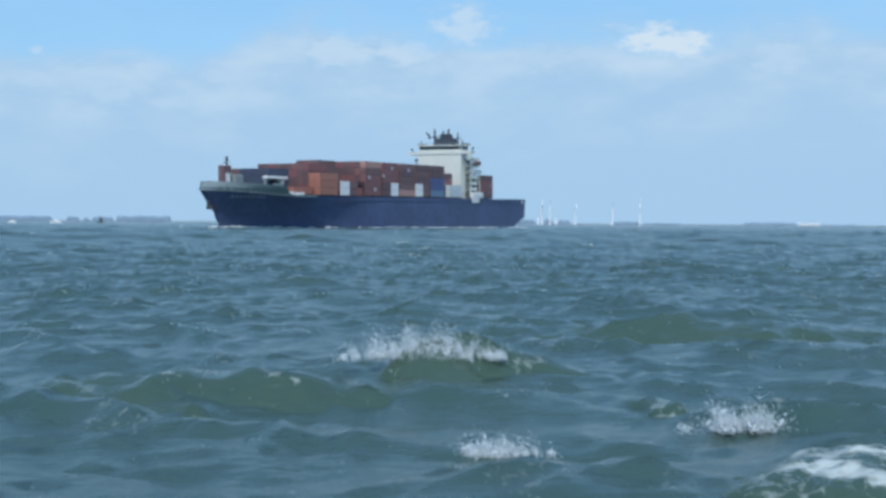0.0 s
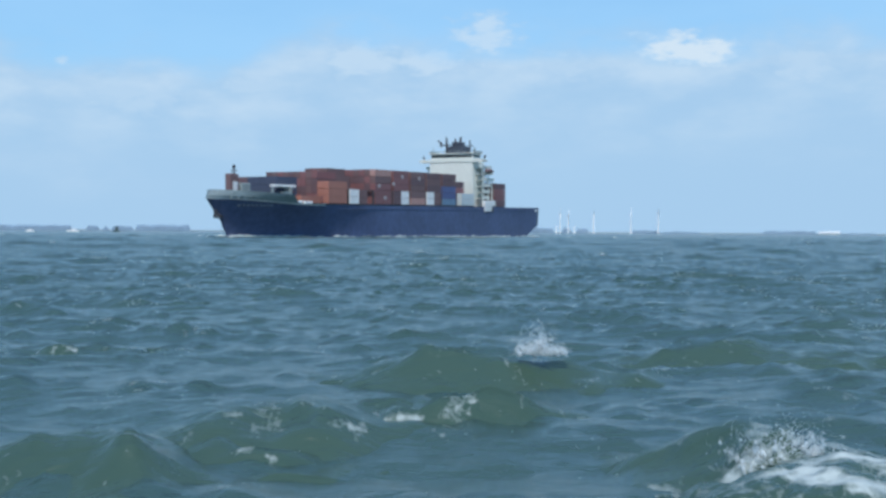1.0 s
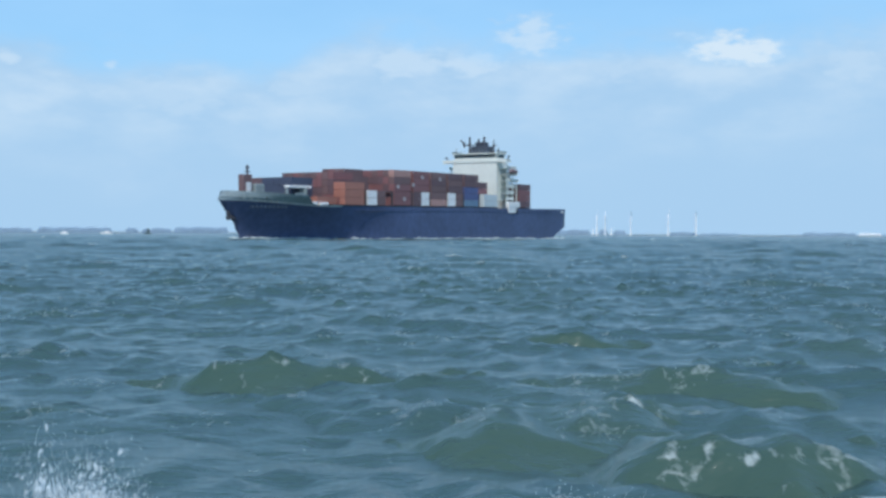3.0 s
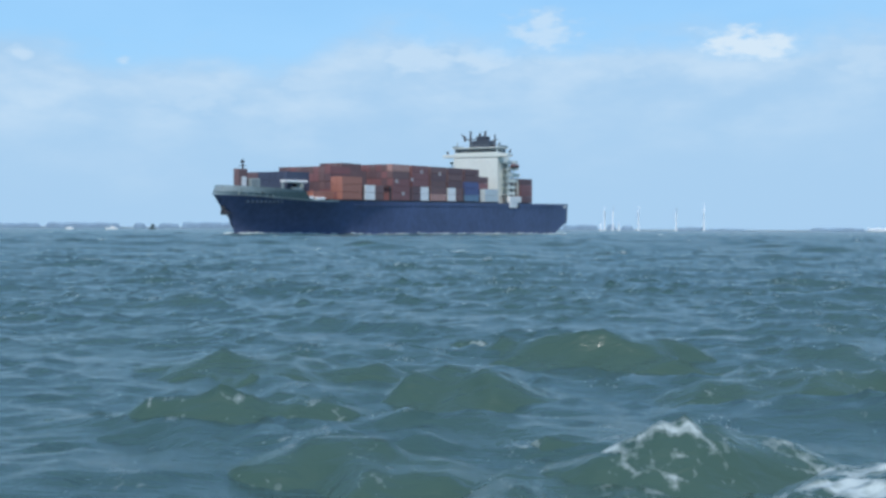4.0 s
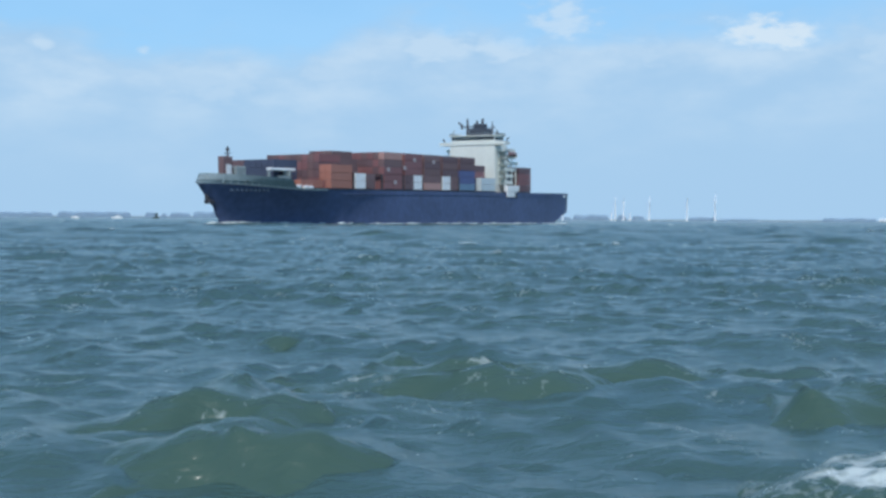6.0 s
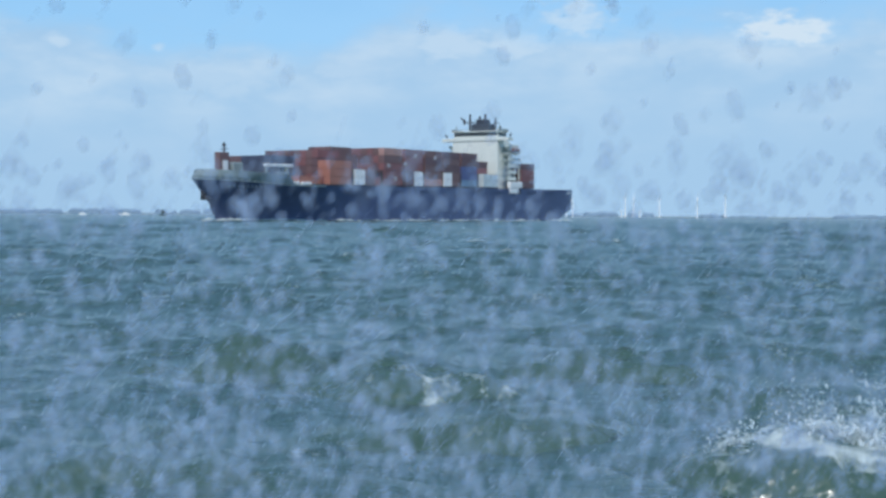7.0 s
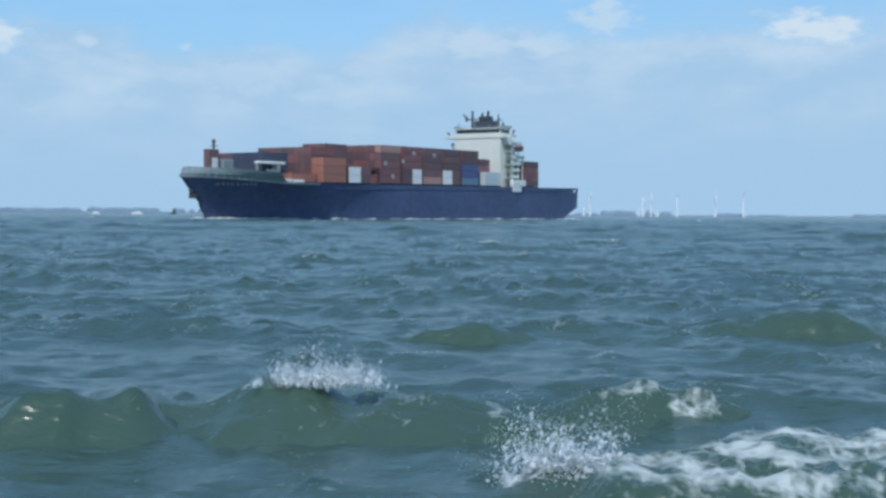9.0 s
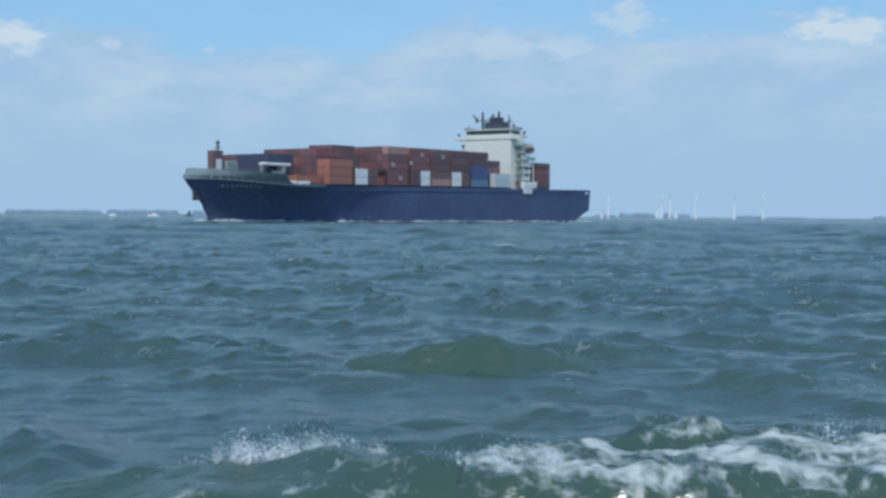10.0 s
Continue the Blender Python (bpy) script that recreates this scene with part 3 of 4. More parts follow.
for x0, port_tiers, tiers, r0, r1, colours, front in BAYS:
    for row in range(r0, r1 + 1):
        outer = row >= r1 - (1 if port_tiers != tiers else 0)
        n = port_tiers if outer else tiers
        if x0 == 169.6:
            n = 2 if row > 3 else (5 if -1 <= row <= 2 else 4)
        for tier in range(n):
            given = colours.get(row)
            colour = given[tier] if given and tier < len(given) else some_red()
            seen = row == r1 or tier == n - 1 or (front and tier >= 1) or (row == r1 - 2 and port_tiers != tiers)
            if isinstance(colour, tuple):
                container(x0, row, tier, colour[0], seen, 6.06)
                container(x0 + 6.12, row, tier, colour[1], seen, 6.06)
            else:
                container(x0, row, tier, colour, seen)
# forward bay: one low port box and a low stack behind the breakwater
container(197.4, 5, 0, "orange", True)
container(197.4, 4, 0, "orange", True)
for row in range(-4, 4):
    for tier in range(3):
        container(205.2, row, tier, "maroon" if row < -1 else "navy", tier == 2 or row == 3)
for colour, rows in rest.items():
    if rows:
        tagged(part("container_stack", boxes(*rows), BOX_PAINT[colour], ship), kind="stuff")
# white logo panels on red boxes
for x0, z0 in ((155.5, 17.0), (160.0, 21.6), (142.0, 25.5), (128.0, 25.2), (149.0, 22.4)):
    part("container_mark", boxes((x0, x0 + 1.9, 16.25, 16.30, z0, z0 + 1.4)), MARK, ship, "plain faded painted panel")
# lashing bridges between the bays
for x0 in (94.6, 108.9, 122.9, 136.6, 150.6, 164.6, 182.6):
    part("lashing_bridge", boxes((x0 - 0.3, x0 + 0.3, 15.4, 16.0, 14.4, 20.5), (x0 - 0.3, x0 + 0.3, -16.0, -15.4, 14.4, 20.5),
                                 (x0 - 0.3, x0 + 0.3, -15.4, 15.4, 20.0, 20.5)), DARK, ship)
part("hatch_coaming", boxes((38, 52, -13, 13, 14.4, 15.15), (77, 200, -15.8, 15.8, 14.4, 15.15), (184, 197, -13.0, 11.0, 15.0, 16.1), (205, 217.6, -11.6, 8.8, 14.6, 16.35)), DARK, ship)

# forecastle: breakwater, foremast with its house, windlass
part("breakwater", boxes((212.0, 212.6, -11.5, 11.5, 15.0, 20.6), (212.0, 218.0, 10.9, 11.5, 15.0, 19.0)), GREY_STEEL, ship, "grey-green steel breakwater")
part("cover", boxes((208.5, 221.6, 8.8, 10.8, 20.6, 21.5), bevel=0.25), WHITE, ship, "white canvas-covered gear")
for px in (213.2, 220.9):
    part("cover_post", boxes((px, px + 0.6, 9.4, 10.2, 15.0, 20.65)), GREY_STEEL, ship)
part("mast_house", boxes((228.6, 233.2, -1.1, 1.1, 16.2, 25.0), bevel=0.15), BOX_PAINT["brown"], ship, "rust-brown foremast house")
part("mast_house_door", boxes((229.4, 231.8, 1.08, 1.25, 19.0, 22.4)), WHITE, ship, "white door panel")
part("winch_cover", boxes((222.5, 227.5, -1.0, 1.6, 17.5, 22.0), bevel=0.3), GREY_STEEL, ship)
part("foremast", rods(((229.8, 0, 16), (229.8, 0, 28.2), 0.45, 0.25), ((229.8, -1.4, 26.0), (229.8, 1.4, 26.0), 0.15), ((229.8, 0, 26.9), (229.8, 0, 27.7), 0.6)), DARK, ship, "dark foremast with lamp")
part("windlass", rods(((236, -3.5, 17.3), (236, 3.5, 17.3), 0.9), ((233.5, -4.5, 17.2), (233.5, 4.5, 17.2), 0.6)), DARK, ship)
part("forecastle_locker", boxes((214, 224, -6, 6, 15.6, 18.6), bevel=0.2), GREY_STEEL, ship)

# deckhouse
house = part("deckhouse", boxes((57.5, 69.0, -11.2, 11.2, 14.4, 35.4), (60.0, 68.4, -10.8, 10.8, 35.4, 39.2), bevel=0.12), CREAM, ship, "cream painted accommodation block")
part("bridge_roof", boxes((59.0, 69.2, -11.4, 11.4, 39.2, 39.6), bevel=0.1), CREAM, house)
part("bridge_wing", boxes((64.5, 69.3, -16.2, 16.2, 35.3, 35.75), (69.15, 69.35, -16.2, 16.2, 35.7, 36.6), (64.4, 64.6, 11.2, 16.2, 35.7, 36.6), (64.4, 64.6, -16.2, -11.2, 35.7, 36.6),
                            (64.5, 69.3, 16.0, 16.2, 35.7, 36.6), (64.5, 69.3, -16.2, -16.0, 35.7, 36.6)), CREAM, house, "cream bridge wings across the house")
for k in range(12):
    y0 = -10.4 + k * 1.74
    part("bridge_window", boxes((68.38, 68.46, y0, y0 + 1.62, 37.5, 38.8)), SHADE_GLASS, house)
for k in range(4):
    x0 = 61.0 + k * 1.8
    part("bridge_window", boxes((x0, x0 + 1.5, 10.78, 10.86, 37.5, 38.8)), SHADE_GLASS, house)
for s in (1, -1):
    part("wing_light", rods(((66.0, s * 15.6, 35.7), (66.0, s * 15.6, 38.2), 0.25), ((66.0, s * 15.6, 37.3), (66.0, s * 16.4, 38.4), 0.3)), DARK, house)
# open side decks with rails and stairs, stepping down aft
for i, (z, xa) in enumerate(((32.6, 56.5), (29.8, 55.0), (27.0, 54.0), (24.2, 57.5), (21.4, 58.5), (18.6, 59.0))):
    for lo, hi, rail in ((11.1, 14.6, 14.5), (-14.6, -11.1, -14.6)):
        part("side_deck", boxes((xa - 0.5, 66.0, lo, hi, z - 0.2, z), (xa - 0.5, 66.0, rail, rail + 0.1, z, z + 1.1)), CREAM, house, "open cream side deck with bulwark")
    st = bmesh.new()
    rod(st, (58.0 + (i % 2) * 5, 13.6, z), (63.0 - (i % 2) * 5, 13.6, z - 2.8), 0.35, 0.35, 4)
    part("stair", st, GREY_STEEL, house)
for xx in (55.0, 59.0, 64.5):
    for lo in (14.1, -14.5):
        part("side_pillar", boxes((xx, xx + 0.4, lo, lo + 0.4, 14.4, 32.5 if xx > 57 else 27.0)), CREAM, house)
part("aft_house", boxes((53.0, 57.6, -9.5, 9.5, 14.4, 30.5), bevel=0.1), CREAM, house)
boat = part("lifeboat", boxes((57.5, 64.0, 14.4, 16.6, 30.4, 32.2), bevel=0.7), BOX_PAINT["brown"], ship, "dark covered lifeboat on its davit")
part("boarding_house", boxes((56.2, 67.6, 15.0, 16.7, 15.0, 17.6), (60.0, 67.6, 16.1, 16.6, 12.6, 15.1), bevel=0.2), WHITE, ship, "white side house on the deck edge")
part("gangway_opening", boxes((57.5, 60.5, 16.08, 16.35, 12.4, 14.4)), DARK, ship)

# funnel, radar mast and antennas above the bridge
part("funnel", boxes((58.5, 64.5, -4.2, 4.2, 39.5, 43.0), (59.5, 63.5, -2.6, 2.6, 43.0, 45.0), bevel=0.3), FUNNEL, ship, "dark grey funnel casing")
part("exhaust_pipe", rods(((61.0, 0.8, 44.8), (60.6, 0.8, 47.3), 0.55), ((62.4, -1.2, 44.8), (62.2, -1.2, 46.4), 0.5)), DARK, ship)
part("radar_mast", rods(((68.0, -2.8, 39.4), (68.0, -2.8, 47.0), 0.6, 0.4), ((68.0, -6.4, 43.4), (68.0, -0.4, 43.4), 0.25), ((68.0, -5.6, 44.8), (68.0, -5.6, 42.4), 0.4), ((68.0, -7.4, 45.6), (68.0, -5.6, 43.8), 0.35)), DARK, ship, "dark radar mast with scanner bars")
part("aft_mast", rods(((59.0, 4.8, 39.4), (59.0, 4.8, 46.0), 0.45, 0.25), ((59.0, 3.6, 43.4), (59.0, 6.4, 43.4), 0.2), ((58.0, 6.6, 40.0), (58.0, 6.6, 42.2), 0.4)), DARK, ship)
part("rail", boxes((59.2, 69.0, 11.2, 11.3, 39.6, 40.5), (59.2, 69.0, -11.3, -11.2, 39.6, 40.5), (68.95, 69.05, -11.3, 11.3, 40.4, 40.5)), GREY_STEEL, ship)
for yy in (-10.6, 10.6):
    part("antenna", rods(((66.5, yy, 39.4), (66.5, yy, 42.2), 0.3, 0.15)), GREY_STEEL, ship)
# bow wave and wash along the waterline
bm = bmesh.new()
wash = random.Random(9)
for k in range(260):
    x = wash.uniform(2, 238)
    h = hull_half(min(244, x + 3), 0.06)
    r = wash.uniform(0.25, 0.75) * (1.8 if x > 226 or wash.random() < 0.08 else 1.0)
    m = Matrix.Translation((x, h + wash.uniform(-0.1, 1.0), 0.0155 * x + wash.uniform(-0.2, 0.25))) @ Matrix.Diagonal((r * 2.6, r, r * 0.6, 1))
    bmesh.ops.create_icosphere(bm, subdivisions=1, radius=1, matrix=m)
tagged(part("bow_wash", bm, FOAM, ship, "white wash along the waterline", smooth=True), kind="stuff")


# ---- clouds ----
def cloud_material():
    """Hazy stratus with brighter heads, laid out by bearing and height over the horizon, clear above."""
    m = bpy.data.materials.new("cloud_haze")
    m.use_nodes = True
    n, l = m.node_tree.nodes, m.node_tree.links
    n.clear()
    out = n.new("ShaderNodeOutputMaterial")

    def math_node(op, a, b=None, c=None):
        k = n.new("ShaderNodeMath")
        k.operation = op
        for i, v in enumerate((a, b, c)):
            if v is None:
                continue
            if isinstance(v, (int, float)):
                k.inputs[i].default_value = v
            else:
                l.new(v, k.inputs[i])
        return k.outputs[0]

    def ramp(v, lo, hi, a=0.0, b=1.0):
        r = n.new("ShaderNodeMapRange")
        r.interpolation_type = "SMOOTHSTEP"
        for key, val in (("From Min", lo), ("From Max", hi), ("To Min", a), ("To Max", b)):
            r.inputs[key].default_value = val
        l.new(v, r.inputs["Value"])
        return r.outputs["Result"]

    tc = n.new("ShaderNodeTexCoord")
    sep = n.new("ShaderNodeSeparateXYZ")
    l.new(tc.outputs["Object"], sep.inputs["Vector"])
    az = math_node("MULTIPLY", math_node("ARCTAN2", sep.outputs["X"], sep.outputs["Y"]), 57.2958)
    el = math_node("MULTIPLY", math_node("ARCSINE", math_node("DIVIDE", sep.outputs["Z"], CLOUD_R)), 57.2958)
    comb = n.new("ShaderNodeCombineXYZ")
    l.new(math_node("MULTIPLY", az, 0.22), comb.inputs["X"])
    l.new(math_node("MULTIPLY", el, 0.50), comb.inputs["Y"])

    def noise_at(scale, detail, z):
        t = n.new("ShaderNodeTexNoise")
        mp = n.new("ShaderNodeMapping")
        mp.inputs["Location"].default_value = (0, 0, z)
        t.inputs["Scale"].default_value, t.inputs["Detail"].default_value, t.inputs["Roughness"].default_value = scale, detail, 0.55
        l.new(comb.outputs["Vector"], mp.inputs["Vector"])
        l.new(mp.outputs["Vector"], t.inputs["Vector"])
        return t.outputs["Fac"]

    n1, n2 = noise_at(0.8, 4, 3.7), noise_at(1.1, 4.5, 9.1)
    n3 = noise_at(4.5, 3, 5.3)
    top = math_node("ADD", math_node("MULTIPLY_ADD", n1, 4.6, 6.0), ramp(az, -8.0, -2.5, 0.0, 1.3))
    under = math_node("SUBTRACT", top, el)
    deck = ramp(under, -0.8, 1.3)
    bright = math_node("MULTIPLY", ramp(under, 7.5, 0.8), math_node("MULTIPLY", deck, ramp(n2, 0.28, 0.85, 0.0, 0.75)))
    for paz, pel, ra, re, k in ((15.3, 8.7, 2.5, 0.85, 1.0), (2.7, 8.35, 1.6, 0.6, 0.6), (-0.7, 8.5, 1.9, 0.8, 0.55), (5.6, 9.4, 1.6, 1.1, 0.75), (9.0, 8.2, 2.4, 0.6, 0.35),
                                (-23.4, 8.2, 1.4, 0.8, 1.0), (-14.7, 7.85, 0.40, 0.26, 0.7), (-19.4, 8.0, 0.45, 0.26, 0.6), (-12.0, 6.6, 2.5, 0.8, 0.35), (-6.0, 7.0, 1.2, 0.5, 0.35), (20.5, 8.0, 1.4, 1.0, 0.4)):
        u = math_node("MULTIPLY", math_node("SUBTRACT", az, paz), 1 / ra)
        v = math_node("MULTIPLY", math_node("SUBTRACT", el, pel), 1 / re)
        q = math_node("SQRT", math_node("ADD", math_node("MULTIPLY", u, u), math_node("MULTIPLY", v, v)))
        q = math_node("ADD", q, math_node("MULTIPLY", math_node("ADD", math_node("MULTIPLY", math_node("SUBTRACT", n2, 0.5), 1.9), math_node("MULTIPLY", math_node("SUBTRACT", n3, 0.5), 2.4)), 1.0))
        bright = math_node("MAXIMUM", bright, math_node("MULTIPLY", ramp(q, 1.45, 0.25), k))
    alpha = math_node("MAXIMUM", math_node("MULTIPLY", deck, 0.88), math_node("MULTIPLY", bright, 0.95))
    alpha = math_node("MULTIPLY", alpha, ramp(math_node("ABSOLUTE", az), 46.0, 36.0))
    alpha = math_node("MULTIPLY", alpha, ramp(el, 14.5, 11.5))
    tone = n.new("ShaderNodeMixRGB")
    tone.inputs["Color1"].default_value = (0.375, 0.575, 0.800, 1)
    tone.inputs["Color2"].default_value = (0.63, 0.76, 0.88, 1)
    l.new(bright, tone.inputs["Fac"])
    em, tr, mix = n.new("ShaderNodeEmission"), n.new("ShaderNodeBsdfTransparent"), n.new("ShaderNodeMixShader")
    l.new(tone.outputs["Color"], em.inputs["Color"])
    l.new(alpha, mix.inputs["Fac"])
    l.new(tr.outputs[0], mix.inputs[1])
    l.new(em.outputs[0], mix.inputs[2])
    l.new(mix.outputs[0], out.inputs["Surface"])
    return m


CLOUD_R = 4600.0
c_az, c_el = np.meshgrid(np.radians(np.linspace(-47, 47, 70)), np.radians(np.linspace(-0.4, 15, 14)))
clouds = new("backdrop", grid_mesh("backdrop", CLOUD_R * np.sin(c_az) * np.cos(c_el), CLOUD_R * np.cos(c_az) * np.cos(c_el), CLOUD_R * np.sin(c_el), c_az * 0, cloud_material()))
tagged(clouds, "hazy pale blue sky with drifting broken white clouds", "sky", kind="structure")


# ---- splashes and spray ----
TET = np.array([(1, 1, 1), (-1, -1, 1), (-1, 1, -1), (1, -1, -1)], dtype=float) * 0.8
TET_F = np.array([(0, 1, 3), (0, 2, 1), (0, 3, 2), (1, 2, 3)])
G = 0.5257, 0.8507
ICO = np.array([(-G[0], 0, G[1]), (G[0], 0, G[1]), (-G[0], 0, -G[1]), (G[0], 0, -G[1]), (0, G[1], G[0]), (0, G[1], -G[0]),
                (0, -G[1], G[0]), (0, -G[1], -G[0]), (G[1], G[0], 0), (-G[1], G[0], 0), (G[1], -G[0], 0), (-G[1], -G[0], 0)])
ICO_F = np.array([(0, 1, 4), (0, 4, 9), (9, 4, 5), (4, 8, 5), (4, 1, 8), (8, 1, 10), (8, 10, 3), (5, 8, 3), (5, 3, 2), (2, 3, 7),
                  (7, 3, 10), (7, 10, 6), (7, 6, 11), (11, 6, 0), (0, 6, 1), (6, 10, 1), (9, 11, 0), (9, 2, 11), (9, 5, 2), (7, 11, 2)])


def droplets(name, places, sizes, stretch, mat, solid=TET, solid_f=TET_F):
    """Many small drops in one mesh, each stretched along its own way."""
    places, sizes, stretch = np.asarray(places), np.asarray(sizes), np.asarray(stretch)
    v = solid[None] * sizes[:, None, None]
    v = v + stretch[:, None, :] * solid[None, :, 2:3] * sizes[:, None, None]
    v = (v + places[:, None, :]).reshape(-1, 3)
    f = (solid_f[None] + len(solid) * np.arange(len(places))[:, None, None]).reshape(-1, 3)
    me = bpy.data.meshes.new(name)
    me.vertices.add(len(v))
    me.vertices.foreach_set("co", v.astype(np.float32).ravel())
    me.loops.add(f.size)
    me.loops.foreach_set("vertex_index", f.astype(np.int32).ravel())
    me.polygons.add(len(f))
    me.polygons.foreach_set("loop_start", np.arange(0, f.size, 3, dtype=np.int32))
    me.polygons.foreach_set("use_smooth", np.ones(len(f), dtype=bool))
    me.materials.append(mat)
    me.update(calc_edges=True)
    return new(name, me)


def splash(seed, width, depth, height, count, lean=-0.25):
    """White water thrown up from a breaking crest: ragged threads of drops over a dense foot, thin veil about them."""
    r = np.random.RandomState(seed)
    threads = int(16 + 34 * width)
    root = np.clip(r.normal(0, 0.24, threads), -0.55, 0.55)
    tilt = lean * 0.8 + root * 0.9 + r.normal(0, 0.24, threads)
    reach_up = (0.30 + 0.70 * r.uniform(0, 1, threads) ** 1.5) * (1 - (np.abs(root) / 0.62) ** 2.0)
    which = r.randint(0, threads, count)
    up = r.beta(0.85, 1.75, count)
    # drops gather in knots along each thread
    knots = r.uniform(0, 1, (threads, 5))
    knot = knots[which, r.randint(0, 5, count)]
    up = np.where(r.uniform(0, 1, count) < 0.35, np.clip(knot * 0.95 + r.normal(0, 0.03, count), 0, 1), up)
    spread = (0.016 + 0.060 * up) * (0.4 + 0.6 * height)
    run = up * reach_up[which] * height
    x = root[which] * width + np.sin(tilt[which]) * run + lean * 0.25 * run * up + r.normal(0, 1, count) * spread * 1.3
    z = np.cos(tilt[which]) * run + r.normal(0, 1, count) * spread - 0.04 * height
    y = r.normal(0, 0.26, count) * depth * (1 - 0.4 * up)
    size = (0.0020 + 0.0015 * r.uniform(0, 1, count) ** 2) * (1.4 - 0.65 * up)
    way = np.stack([np.sin(tilt[which]) + r.normal(0, 0.5, count), r.normal(0, 0.4, count), r.uniform(0.0, 1.0, count)], -1)
    # churned foot
    foot = int(count * 0.32)
    fx = np.clip(r.normal(0, 0.27, foot), -0.62, 0.62) * width
    lump = 0.65 + 0.55 * patches(fx, fx * 0, seed + 7, 0.22)
    fz = (r.beta(1.1, 2.2, foot) * 0.50 * lump * (1 - (fx / width / 0.64) ** 2) - 0.12) * height
    fy = r.normal(0, 0.30, foot) * depth
    fs = r.uniform(0.002, 0.0044, foot)
    places = np.concatenate([np.stack([x, y, z], -1), np.stack([fx, fy, fz], -1)])
    sizes = np.concatenate([size, fs])
    ways = np.concatenate([way, r.normal(0, 0.5, (foot, 3))])
    ob = droplets("splash", places, sizes, ways, SPRAY)
    # dense white clots in the lower part
    heart = int(300 + 4600 * width * height)
    mw = r.randint(0, threads, heart)
    hu = r.beta(0.8, 2.0, heart)
    mu = hu * reach_up[mw] * height
    hs = r.normal(0, 1, (2, heart)) * (0.02 + 0.05 * hu) * (0.4 + 0.6 * height)
    places = np.stack([root[mw] * width + np.sin(tilt[mw]) * mu + hs[0], r.normal(0, 0.2, heart) * depth, np.cos(tilt[mw]) * mu + hs[1] - 0.05 * height], -1)
    sizes = (0.0028 + 0.0036 * r.uniform(0, 1, heart) ** 2) * (1.3 - 0.8 * hu)
    core = droplets("heart", places, sizes, r.normal(0, 0.6, (heart, 3)), SPRAY)
    core.parent = ob
    # torn white froth round the clots
    puffs = int(100 + 1300 * width * height)
    mw = r.randint(0, threads, puffs)
    hu = r.beta(0.9, 1.7, puffs)
    mu = hu * reach_up[mw] * height * 0.92
    hs = r.normal(0, 1, (2, puffs)) * (0.02 + 0.035 * hu) * (0.4 + 0.6 * height)
    places = np.stack([root[mw] * width + np.sin(tilt[mw]) * mu + hs[0], r.normal(0, 0.2, puffs) * depth, np.cos(tilt[mw]) * mu + hs[1] - 0.05 * height], -1)
    sizes = r.uniform(0.007, 0.028, puffs) * (1.15 - 0.75 * hu) * (0.6 + 0.4 * min(height, 1.0))
    froth = droplets("froth", places, sizes, r.normal(0, 0.7, (puffs, 3)), FROTH, ICO, ICO_F)
    froth.parent = ob
    return tagged(ob, "burst of white spray thrown up by a breaking wave", "splash", kind="stuff")


